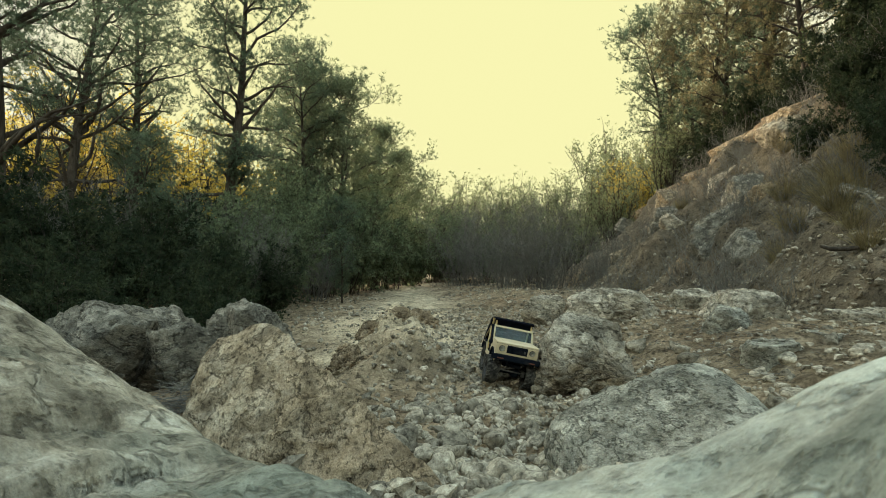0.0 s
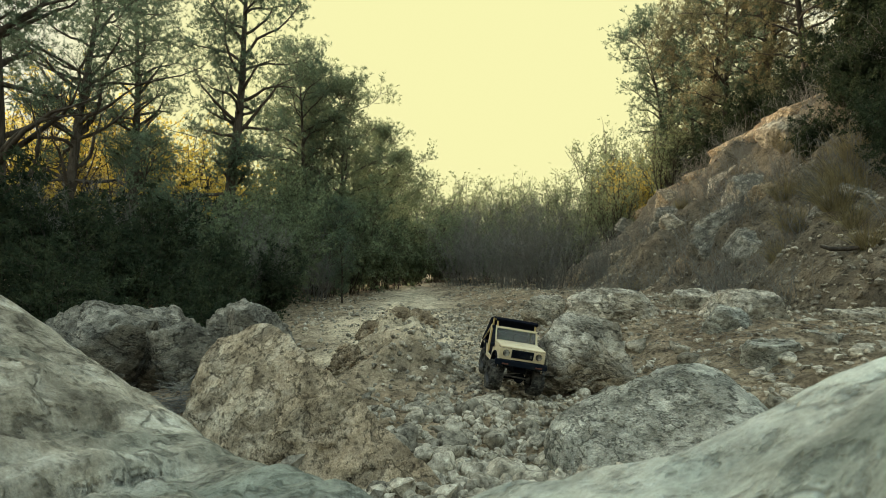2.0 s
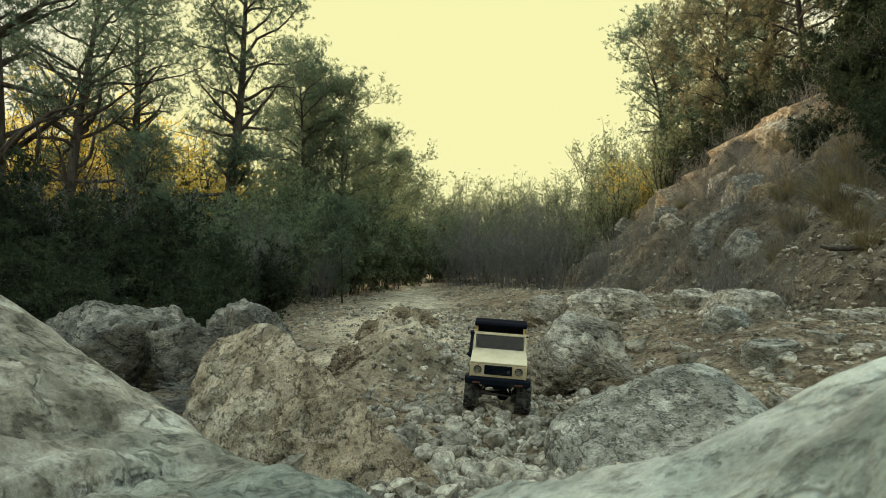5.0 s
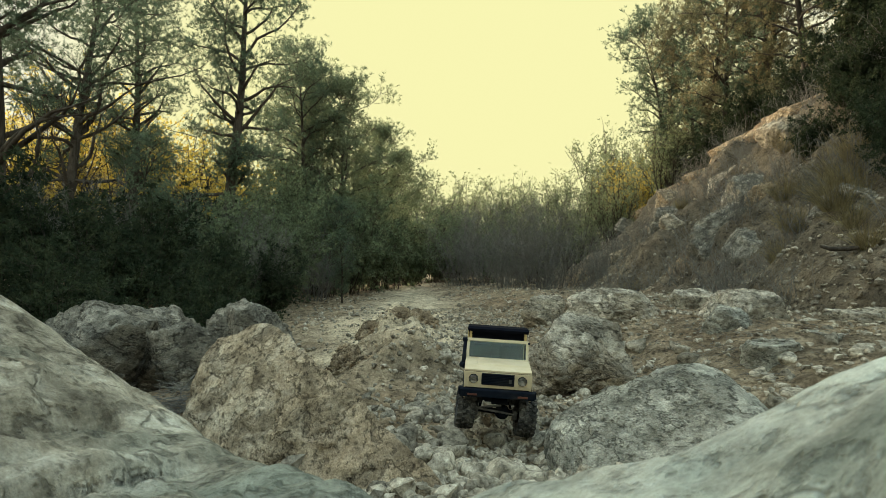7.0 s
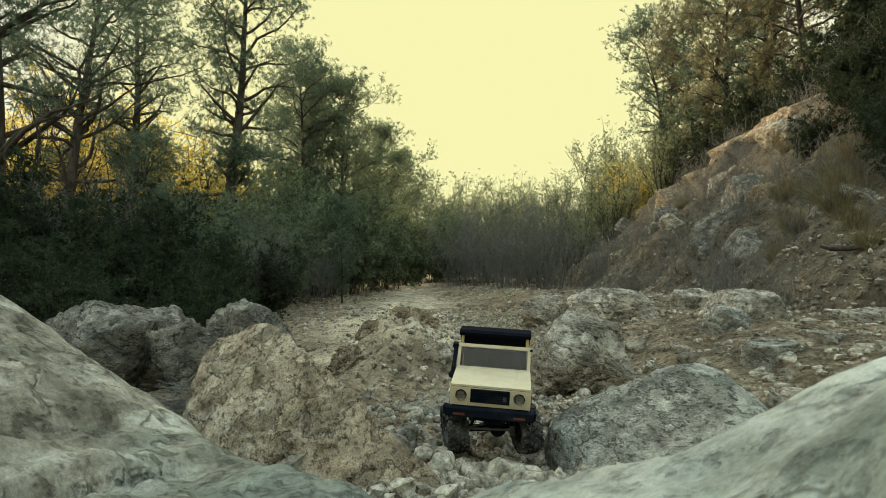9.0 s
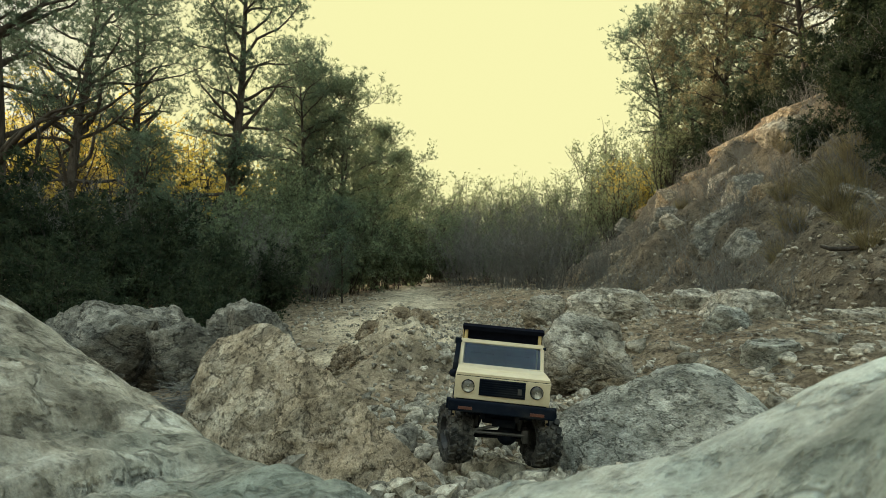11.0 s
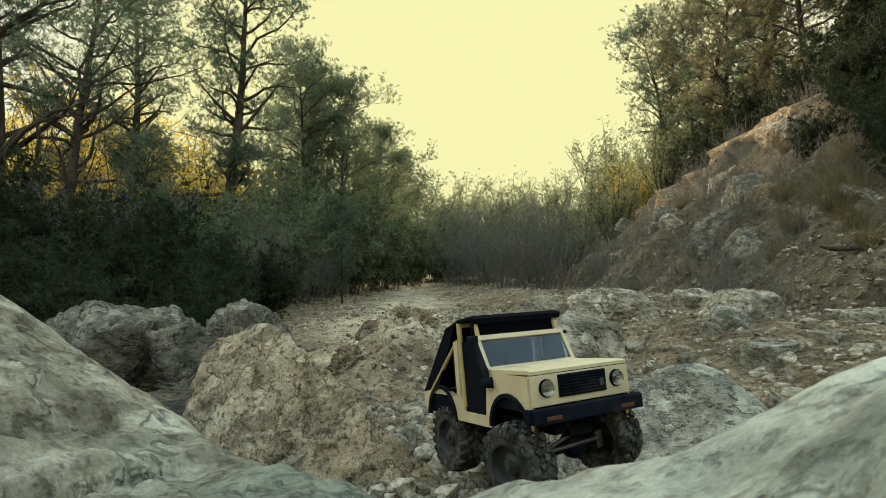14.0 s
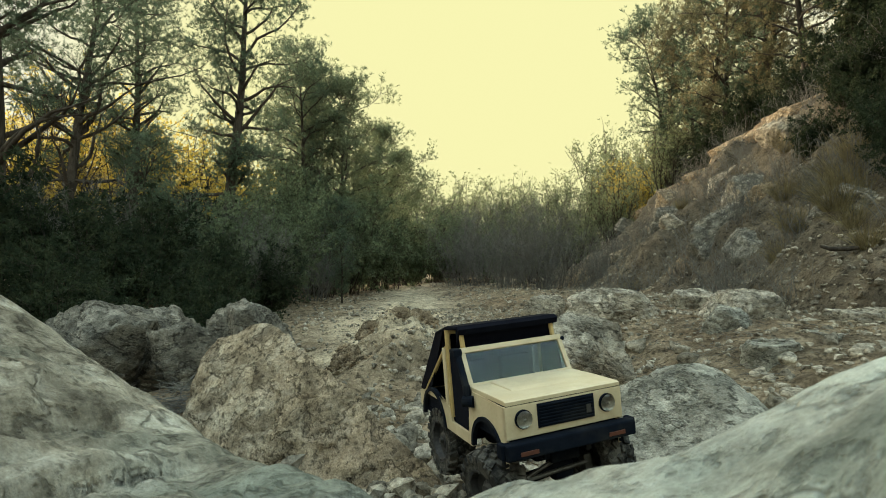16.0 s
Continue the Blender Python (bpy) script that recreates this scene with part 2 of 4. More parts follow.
# olive leaves lightened in their colour to stand for distance haze
LEAF_HAZY = leafy(surface("hazy_olive_leaves", [c3(.11, .135, .075), c3(.19, .215, .12), c3(.30, .31, .17)], 2.5, .85, 0, per_island=.4))


# ---- noise and mesh tools ----
def vnoise(p, seed=0):
    """Smooth noise in -1..1 at the points p (n, 3)."""
    i = np.floor(p).astype(np.int64)
    f = p - i
    f = f * f * f * (f * (f * 6 - 15) + 10)
    out = np.zeros(len(p))
    for a in (0, 1):
        for b in (0, 1):
            for c in (0, 1):
                h = ((i[:, 0] + a) * 73856093) ^ ((i[:, 1] + b) * 19349663) ^ ((i[:, 2] + c) * 83492791) ^ (seed * 2654435761)
                h = (h ^ (h >> 13)) * 1274126177 & 0x7FFFFFFF
                h = ((h ^ (h >> 16)) & 0xFFFF) / 32767.5 - 1
                out += h * (f[:, 0] if a else 1 - f[:, 0]) * (f[:, 1] if b else 1 - f[:, 1]) * (f[:, 2] if c else 1 - f[:, 2])
    return out


def fbm(p, octaves=5, seed=0, gain=0.5):
    s, amp, out = 1.0, 1.0, 0
    for o in range(octaves):
        out = out + amp * vnoise(p * s + o * 17.3, seed + o)
        s, amp = s * 2.03, amp * gain
    return out


def ridged(p, octaves=4, seed=0):
    s, amp, out = 1.0, 1.0, 0
    for o in range(octaves):
        out = out + amp * (1 - 2 * np.abs(vnoise(p * s + o * 9.1, seed + o)))
        s, amp = s * 2.1, amp * .5
    return out


def mesh_from(name, verts, faces, material, smooth=True):
    me = bpy.data.meshes.new(name)
    verts, faces = np.asarray(verts, np.float32), np.asarray(faces, np.int32)
    k = faces.shape[1]
    me.vertices.add(len(verts))
    me.vertices.foreach_set("co", verts.ravel())
    me.loops.add(faces.size)
    me.loops.foreach_set("vertex_index", faces.ravel())
    me.polygons.add(len(faces))
    me.polygons.foreach_set("loop_start", np.arange(0, faces.size, k, dtype=np.int32))
    me.polygons.foreach_set("loop_total", np.full(len(faces), k, np.int32))
    me.update(calc_edges=True)
    me.validate()
    me.polygons.foreach_set("use_smooth", np.full(len(me.polygons), smooth))
    me.materials.append(material)
    return me


def smooth01(a, b, v):
    t = np.clip((v - a) / (b - a), 0, 1)
    return t * t * (3 - 2 * t)


def part(name, bm, material, parent, label=""):
    me = bpy.data.meshes.new(name)
    bm.to_mesh(me)
    bm.free()
    me.materials.append(material)
    ob = new(name, me)
    ob.parent = parent
    return tagged(ob, label)


# ---- ground ----
def ground_z(x, y):
    x, y = np.asarray(x, float), np.asarray(y, float)
    p = np.stack([x, y, np.zeros_like(x)], -1).reshape(-1, 3)
    n1 = fbm(p * 1.1, 5, 3).reshape(x.shape)
    n2 = fbm(p * 6.0, 4, 11).reshape(x.shape)
    n3 = ridged(p * np.array([.55, .8, 1]), 5, 23).reshape(x.shape)
    z = np.interp(y, [-60, -5, 0, .3, .7, .88, 1.0, 1.1, 1.25, 1.6, 2.14, 5, 14, 30, 90], [1, .4, .3, .26, .19, .165, .13, .10, .068, .05, .008, -.08, -.40, -.7, -.7])
    xc = np.interp(y, [0, .7, 1.2, 2.1, 3, 5, 9, 14, 30], [.1, .12, .12, .27, .2, .05, -.4, -.9, -2])
    u = x - xc
    z = z + .17 * smooth01(.3, 1.3, u) * np.interp(y, [0, 4, 9, 14], [1, 1, .6, .3])
    foot = np.interp(y, [-5, 0, 3, 5, 11, 14, 30], [2.0, 2.3, 2.4, 2.35, 2.5, 2.7, 3.5]) + .25 * n1
    crest = np.interp(y, [-20, 0, 7.6, 9.6, 11, 13.1, 16.2, 20, 30, 60], [2.8, 2.7, 2.6, 2.55, 2.36, 2.0, 1.4, 1.0, .6, .4])
    s = np.clip((x - foot) / 2.7, 0, 1)
    bank = crest * (s ** 1.15) + .12 * np.clip(x - foot - 2.7, 0, 30)
    rise = smooth01(.03, .3, s)
    n4 = ridged(p * np.array([1.6, 2.6, 1]), 5, 31).reshape(x.shape)
    z = z + bank + (n3 * .13 + n4 * .055) * rise * (1 - .5 * smooth01(.9, 1, s))
    z = z + .10 * rise * (np.floor(bank * 2.2 + n1 * .5) / 2.2 - bank + .2) * (s < 1)
    z = z + .012 * n4 * smooth01(.25, .8, np.abs(u)) * (1 - rise)
    z = z + .3 * smooth01(1.3, 3.4, -u) + .02 * np.clip(-u - 3, 0, 40)
    z = z + .13 * np.exp(-((x + .8) / .5) ** 2 - ((y - 1.4) / .55) ** 2)
    z = z + .13 * np.exp(-(((x + .20) / .23) ** 2) ** 1.6 - (((y - 2.38) / .26) ** 2) ** 1.4) * (1 + .45 * n2 + .22 * n4)
    z = z + .13 * np.exp(-(((x + .27) / .21) ** 2) ** 1.6 - (((y - 3.75) / .3) ** 2) ** 1.4) * (1 + .4 * n2 + .2 * n4)
    return z + .028 * n1 * smooth01(0, 2, y) + .012 * n2 + .007 * ridged(p * 11, 3, 61).reshape(x.shape)


def gz(x, y):
    return float(ground_z(np.array([x]), np.array([y]))[0])


def build_ground():
    front = np.radians(np.linspace(-46, 46, 430))
    back = np.radians(np.linspace(48, 312, 60)[1:-1])
    az = np.concatenate([front, back])
    rad = np.concatenate([[.02, .1, .2], np.geomspace(.5, 16, 270), np.geomspace(16.6, 600, 45)])
    a, r = np.meshgrid(az, rad)
    x, y = np.sin(a) * r, np.cos(a) * r
    v = np.stack([x, y, ground_z(x, y)], -1).reshape(-1, 3)
    na, nr = len(az), len(rad)
    i, j = np.meshgrid(np.arange(na), np.arange(nr - 1))
    i2 = (i + 1) % na
    f = np.stack([j * na + i, (j + 1) * na + i, (j + 1) * na + i2, j * na + i2], -1).reshape(-1, 4)[:, ::-1]
    tagged(new("ground", mesh_from("ground", v, f, DIRT)), "dry tan dirt trail rising into an eroded earth bank", "ground", kind="structure")


build_ground()
# ---- rocks ----
_ico = {}


def ico(n):
    if n not in _ico:
        bm = bmesh.new()
        bmesh.ops.create_icosphere(bm, subdivisions=n, radius=1)
        v = np.array([v.co[:] for v in bm.verts])
        f = np.array([[q.index for q in p.verts] for p in bm.faces])
        bm.free()
        _ico[n] = (v / np.linalg.norm(v, axis=1)[:, None], f)
    return _ico[n]


def rock_mesh(name, planes, material, detail=5, p=12, rough=.05, grain=.012, seed=0, flat=False, strata=0.0):
    """A closed rock bounded by planes (normal, distance), its edges worn round, its faces broken by noise."""
    d, f = ico(detail)
    n = np.array([Vector(q[0]).normalized()[:] for q in planes])
    h = np.array([q[1] for q in planes])
    s = np.clip(d @ n.T, 0, None) / h
    r = (s ** p).sum(1) ** (-1 / p)
    v = d * r[:, None]
    size = float(np.mean(h))
    k = 1 / size
    disp = rough * fbm(v * k * 1.6 + seed * 3.1, 5, seed) + grain * ridged(v * k * 5 + seed, 4, seed + 5)
    cell = np.abs(vnoise(v * k * 2.7 + seed * 1.7, seed + 41))
    disp = disp - grain * .5 * np.exp(-(cell / .05) ** 2)
    disp = disp - grain * .9 * smooth01(.25, .6, fbm(v * k * 7 + seed * 2.3, 3, seed + 51))
    if strata:
        # worn bedding ledges, tilted differently on each rock
        axis = np.array([.35 * math.sin(seed * 1.7), .35 * math.cos(seed * 2.9), 1.0])
        level = (v @ axis) * k * 3.4 + .9 * fbm(v * k * 1.3 + seed, 3, seed + 9)
        frac = level - np.floor(level)
        disp = disp + strata * (frac - .5) * 1.2 - strata * np.exp(-((frac - .03) / .05) ** 2)
    return mesh_from(name, v + d * (disp * size)[:, None], f, material, not flat)


def random_planes(rx, ry, rz, rng, count=13):
    out = []
    for i in range(count):
        q = Vector((rng.uniform(-1, 1), rng.uniform(-1, 1), rng.uniform(-.7, 1)))
        q.normalize()
        out.append((q, math.sqrt((q.x * rx) ** 2 + (q.y * ry) ** 2 + (q.z * rz) ** 2) * rng.uniform(.78, 1.0)))
    for q, e in (((1, 0, 0), rx), ((-1, 0, 0), rx), ((0, 1, 0), ry), ((0, -1, 0), ry), ((0, 0, 1), rz), ((0, 0, -1), rz)):
        out.append((q, e))
    return out


def boulder(x, y, z, rx, ry, rz, turn=0, seed=1, material=None, label="", detail=5, p=10, rough=.09, grain=.03, tilt=(0, 0), strata=.03):
    rng = random.Random(seed)
    me = rock_mesh("boulder", random_planes(rx, ry, rz, rng, 9), material or LICHEN_ROCK, detail, p, rough, grain, seed, strata=strata)
    ob = new("boulder", me)
    ob.matrix_world = pose(x, y, z, tilt[0], tilt[1], turn)
    return tagged(ob, label or "rough grey limestone boulder half sunk in the dirt", "boulder", "boulders along the trail")


def slab(xs, edge_y, edge_z, x0, x1, y0, seed, material, label, rough=1.0, lip=.03):
    """A broad rock shelf whose far rim follows the edge given, broken off beyond it."""
    nx, ny = 240, 240
    x = np.linspace(x0, x1, nx)
    t = np.linspace(0, 1, ny)
    ye = np.interp(x, xs, edge_y)
    ze = np.interp(x, xs, edge_z)
    for k in range(6):
        ye[1:-1] = (ye[:-2] + ye[1:-1] + ye[2:]) / 3
        ze[1:-1] = (ze[:-2] + ze[1:-1] + ze[2:]) / 3
    X = np.repeat(x[None], ny, 0)
    Y = y0 + (ye + .30 - y0)[None] * t[:, None]
    d = Y - ye[None]
    P = np.stack([X, Y, 0 * X], -1).reshape(-1, 3)
    rot = P @ np.array([[.8, -.6, 0], [.6, .8, 0], [0, 0, 1]])
    relief = (.024 * fbm(rot * np.array([3, 9, 1]), 5, seed) + .007 * ridged(rot * np.array([9, 22, 1]), 4, seed + 3)
              + .004 * fbm(P * 40, 3, seed + 7) - .016 * np.exp(-(fbm(rot * np.array([2.2, 6.5, 1]), 3, seed + 13) / .07) ** 2)
              - .010 * smooth01(.35, .6, fbm(P * 9, 3, seed + 19))).reshape(X.shape) * rough
    Z = ze[None] - .04 * np.minimum(d, 0) + relief * smooth01(-.02, -.10, d) + relief * .5
    over = np.clip(d + lip, 0, None)
    Z = Z - 1.1 * over ** 1.3 - 4 * over ** 2
    # broken, rounded outline on the other sides
    gap = np.minimum(np.minimum((X - x0) / .22, (x1 - X) / .22), (Y - y0) / .25)
    gap = gap + .5 * fbm(P * 4, 3, seed + 27).reshape(X.shape)
    Z = Z - .26 * (1 - np.clip(gap, 0, 1)) ** 2
    wob = fbm(np.stack([X, Y, 0 * X + seed], -1).reshape(-1, 3) * 3, 3, seed + 33).reshape(X.shape)
    out = np.clip(1 - np.minimum((X - x0), (x1 - X)) / .3, 0, 1) ** 2
    back = np.clip(1 - (Y - y0) / .3, 0, 1) ** 2
    X, Y = X + .09 * wob * out + .16 * back * (.5 * (x0 + x1) - X), Y + .12 * wob * back + .25 * out * back
    v = np.stack([X, Y, Z], -1).reshape(-1, 3)
    low = v.copy()
    low[:, 2] = -.02
    i, j = np.meshgrid(np.arange(nx - 1), np.arange(ny - 1))
    f = np.stack([j * nx + i, j * nx + i + 1, (j + 1) * nx + i + 1, (j + 1) * nx + i], -1).reshape(-1, 4)
    ring = np.concatenate([np.arange(nx), np.arange(1, ny) * nx + nx - 1, (ny - 1) * nx + np.arange(nx - 2, -1, -1), np.arange(ny - 2, 0, -1) * nx])
    b0 = len(v)
    v = np.concatenate([v, low[ring]])
    m = len(ring)
    k = np.arange(m)
    walls = np.stack([ring[k], b0 + k, b0 + (k + 1) % m, ring[(k + 1) % m]], -1)
    ob = new("rock_shelf", mesh_from("rock_shelf", v, np.concatenate([f, walls]), material))
    return tagged(ob, label, "rock", "boulders along the trail")


slab([-1.4, -1.0, -.64, -.5, -.4, -.28, -.19, -.08, 0, .12], [1.0, .95, .8, .75, .69, .6, .52, .42, .36, .30],
     [.59, .555, .492, .437, .406, .371, .371, .386, .396, .39], -1.5, .12, -.6, 4, PALE_ROCK, "broad pale grey lichened rock shelf beside the gully", .75)
slab([-.10, -.03, .02, .066, .12, .17, .21, .4, .7], [.35, .33, .32, .30, .28, .27, .26, .22, .2], [.37, .395, .418, .432, .449, .480, .502, .548, .57],
     -.12, .8, -.5, 8, SMOOTH_ROCK, "smooth pale grey-green rock at the gully's end", .4, .004)

big = new("boulder", rock_mesh("boulder", [((-.175, -.58, .795), .118), ((.742, .636, .212), .066), ((-.92, -.3, .25), .255), ((-.3, .2, .93), .315),
          ((.5, -.8, .2), .32), ((-.2, -.95, .1), .30), ((0, 0, -1), .25), ((-.4, .9, .2), .36), ((.2, -.25, .9), .185)], TAN_ROCK, 7, 16, .035, .020, 3, strata=.024))
big.matrix_world = pose(-.25, 1.08, .14)
tagged(big, "large tan sloping limestone boulder beside the gully", "boulder", "boulders along the trail")

dome = new("boulder", rock_mesh("boulder", [((-.5, -.25, .83), .135), ((0, 0, 1), .20), ((.5, -.2, .85), .19), ((0, -.8, .6), .20), ((1, 0, .2), .20),
           ((-1, 0, .1), .25), ((0, 1, .3), .25), ((0, 0, -1), .2), ((-.3, .5, .8), .22)], LICHEN_ROCK, 7, 9, .035, .012, 5, strata=.012))
dome.matrix_world = pose(.495, 1.13, .105)
tagged(dome, "smooth domed pale grey boulder beside the gully", "boulder", "boulders along the trail")
JAG = dict(p=40, rough=.06, grain=.026, detail=6, strata=.055)
boulder(.53, 2.25, .09, .18, .17, .19, 20, 21, LIMESTONE, "angular grey limestone boulder on the gully's edge", tilt=(0, 12), **JAG)
boulder(1.12, 3.65, .14, .30, .22, .14, 0, 22, LIMESTONE, **JAG)
boulder(.80, 4.1, .06, .19, .16, .14, 40, 23, LIMESTONE, **JAG)
boulder(1.76, 4.0, .12, .17, .16, .14, 10, 24, LIMESTONE, **JAG)
boulder(1.68, 3.15, .12, .30, .24, .18, 60, 25, LIMESTONE, **JAG)
boulder(1.40, 2.75, .12, .15, .12, .14, 0, 26, LICHEN_ROCK, **JAG)
boulder(1.30, 2.2, .13, .17, .1, .06, 20, 27, LICHEN_ROCK, **JAG)
boulder(1.62, 2.35, .14, .14, .1, .06, 80, 29, LICHEN_ROCK, **JAG)
boulder(2.25, 2.85, .10, .26, .25, .13, 0, 28, LIMESTONE, **JAG)
boulder(-1.0, 1.5, .18, .15, .14, .23, 15, 31, DARK_ROCK, tilt=(0, 18), **JAG)
boulder(-.86, 1.66, .17, .12, .11, .19, 0, 32, DARK_ROCK, tilt=(8, 0), **JAG)
boulder(-.68, 1.5, .19, .07, .09, .18, 50, 33, DARK_ROCK, tilt=(0, -8), **JAG)
boulder(-.63, 1.78, .19, .12, .11, .21, 0, 34, DARK_ROCK, **JAG)
boulder(-.52, 1.6, .20, .09, .09, .19, 30, 35, DARK_ROCK, **JAG)
boulder(-1.18, 1.75, .18, .14, .14, .16, 70, 36, DARK_ROCK, **JAG)
for i, (x, y, rx, ry, rz) in enumerate([(3.2, 6.3, .45, .3, .28), (3.05, 5.6, .25, .2, .16), (3.9, 7.0, .4, .3, .25),
                                        (3.3, 4.4, .3, .3, .2)]):
    boulder(x, y, gz(x, y) - rz * .35, rx, ry, rz, 40 * i, 50 + i, DARK_ROCK, "weathered rock ledge jutting from the earth bank", tilt=(0, -30), **JAG)

# broken tan rock along the crest of the bank, grey ledges below it
for i, y in enumerate((7.9, 8.5, 9.2, 9.9, 10.7, 11.5, 12.4, 13.4, 14.5)):
    x = 4.98 + .14 * math.sin(i * 2.3)
    boulder(x, y, gz(x, y) - .09, .30, .52, .17, 12 * math.sin(i * 1.9), 200 + i, EARTH_ROCK, "broken tan rock lip along the crest of the bank", tilt=(0, -24), **JAG)
for i, (x, y, r) in enumerate(((4.3, 8.3, .38), (3.7, 9.2, .30), (4.4, 10.6, .36), (3.3, 8.0, .22), (4.0, 12.0, .30), (3.6, 6.2, .26), (4.5, 7.2, .34), (3.0, 7.1, .20), (3.15, 9.8, .24))):
    boulder(x, y, gz(x, y) - .3 * r, r, r * .8, r * .55, 47 * i, 230 + i, (LIMESTONE, DARK_ROCK, TAN_ROCK)[i % 3], "weathered rock ledge jutting from the earth bank", tilt=(0, -28), **JAG)

# crumbling outcrops in the trail
CRUMB = dict(p=16, rough=.18, grain=.08, detail=6, strata=.09)
boulder(-.19, 2.44, .0, .14, .13, .16, 10, 71, EARTH_ROCK, "crumbling brown earth-covered rock in the trail", tilt=(10, 14), **CRUMB)
boulder(-.40, 2.40, .0, .14, .12, .13, 50, 72, EARTH_ROCK, "crumbling brown earth-covered rock in the trail", tilt=(-8, -12), **CRUMB)
boulder(-.22, 3.7, -.02, .17, .15, .17, 80, 73, EARTH_ROCK, "crumbling brown earth-covered rock in the trail", tilt=(12, 10), **CRUMB)
boulder(-.45, 3.7, -.03, .12, .12, .12, 20, 74, EARTH_ROCK, "crumbling brown earth-covered rock in the trail", tilt=(5, -15), **CRUMB)
# ---- plants ----
def tubes(lines, sides=4):
    """Tapered tubes along polylines: (points (k,3), radii (k))."""
    V, F, base = [], [], 0
    ang = np.arange(sides) * 2 * np.pi / sides
    for pts, rad in lines:
        pts, rad = np.asarray(pts, float), np.asarray(rad, float)
        t = np.gradient(pts, axis=0)
        t /= np.linalg.norm(t, axis=1)[:, None] + 1e-9
        ref = np.where(np.abs(t[:, 2:3]) > .9, [[1., 0, 0]], [[0, 0, 1.]])
        a = np.cross(t, ref)
        a /= np.linalg.norm(a, axis=1)[:, None] + 1e-9
        b = np.cross(t, a)
        ring = pts[:, None] + rad[:, None, None] * (np.cos(ang)[None, :, None] * a[:, None] + np.sin(ang)[None, :, None] * b[:, None])
        V.append(ring.reshape(-1, 3))
        k = len(pts)
        i, j = np.meshgrid(np.arange(sides), np.arange(k - 1))
        F.append(base + np.stack([j * sides + i, j * sides + (i + 1) % sides, (j + 1) * sides + (i + 1) % sides, (j + 1) * sides + i], -1).reshape(-1, 4))
        base += k * sides
    return np.concatenate(V), np.concatenate(F)


def blades(centres, dirs, per, length, width, spread, rs):
    """Small tapered leaves in tufts: per leaves round each centre, fanned about its direction."""
    n = len(centres) * per
    c = np.repeat(centres, per, 0) + rs.normal(0, length * .25, (n, 3))
    d = np.repeat(dirs, per, 0) + rs.normal(0, spread, (n, 3))
    d /= np.linalg.norm(d, axis=1)[:, None] + 1e-9
    s = np.cross(d, rs.normal(0, 1, (n, 3)))
    s /= np.linalg.norm(s, axis=1)[:, None] + 1e-9
    L = length * rs.uniform(.6, 1.2, (n, 1))
    W = width * rs.uniform(.6, 1.3, (n, 1))
    v = np.stack([c - s * W * .55, c + s * W * .55, c + d * L], 1).reshape(-1, 3)
    return v, np.arange(3 * n).reshape(-1, 3)


def bent(start, direction, length, k, rs, wobble=.15, lift=0.0):
    pts, d, p = [np.array(start, float)], np.array(direction, float), np.array(start, float)
    for i in range(k):
        d = d + rs.normal(0, wobble, 3) + np.array([0, 0, lift])
        d /= np.linalg.norm(d)
        p = p + d * length / k
        pts.append(p)
    return np.array(pts)


def make_pine(name, seed, h, spread, clear, tufts, needle, label, foliage=NEEDLE, limbs=34, bare=0, per=15, lean=0.0, group="pines along the trail"):
    rs = np.random.RandomState(seed)
    trunk = bent((0, 0, -.15), (lean, 0, 1), h, 9, rs, .05, .03)
    lines = [(trunk, np.linspace(.018 * h, .004, 10))]
    twigs, ends, dirs = [], [], []
    for i in range(limbs + bare):
        f = clear + (1 - clear) * ((i + .5) / limbs) if i < limbs else rs.uniform(.12, clear + .25)
        f = min(f, .98)
        at = np.array([np.interp(f * h, trunk[:, 2], trunk[:, k]) for k in range(3)])
        a = i * 2.4 + rs.uniform(-.5, .5)
        reach = spread * (math.sin(math.pi * min(1, .12 + .88 * (1 - f) / (1 - clear + 1e-6)) ** .8) * .55 + .45) * rs.uniform(.6, 1.15)
        if f > .9:
            reach *= .6
        if i >= limbs:
            reach *= 1.5
        limb = bent(at, (math.cos(a), math.sin(a), rs.uniform(.0, .8) + .55 * f), reach, 7, rs, .22, .03)
        lines.append((limb, np.linspace(.0055 * h * (1.25 - f) + .004, .003, 8)))
        for j in range(13 if i < limbs else 8):
            q = rs.uniform(.25, 1)
            s = np.array([np.interp(q * 7, np.arange(8), limb[:, k]) for k in range(3)])
            d = rs.normal(0, 1, 3) * (1, 1, .6) + (limb[-1] - limb[0]) / reach * .8 + (0, 0, .35)
            tw = bent(s, d / np.linalg.norm(d), reach * rs.uniform(.2, .5), 5, rs, .22, .02)
            twigs.append((tw, np.linspace(.005, .0015, 6)))
            if i < limbs:
                m = max(1, tufts // (limbs * 13))
                w = rs.uniform(.3, 1, m) ** .7 * 5
                e = np.stack([np.interp(w, np.arange(6), tw[:, k]) for k in range(3)], -1) + rs.normal(0, .06 * spread, (m, 3))
                ends.append(e)
                dirs.append(np.repeat([(tw[-1] - tw[0]) / (np.linalg.norm(tw[-1] - tw[0]) + 1e-9) * .8 + (0, 0, .3)], m, 0))
    root = new(name)
    root.empty_display_size = .2
    v, f = tubes(lines, 6)
    v2, f2 = tubes(twigs, 3)
    t = new("trunk", mesh_from("trunk", np.concatenate([v, v2]), np.concatenate([f, f2 + len(v)]), BARK))
    t.parent = root
    v, f = blades(np.concatenate(ends), np.concatenate(dirs), per, needle, needle * .13 + .002, .95, rs)
    c = new("crown", mesh_from("crown", v, f, foliage, False))
    c.parent = root
    return tagged(root, label, "pine tree", group)


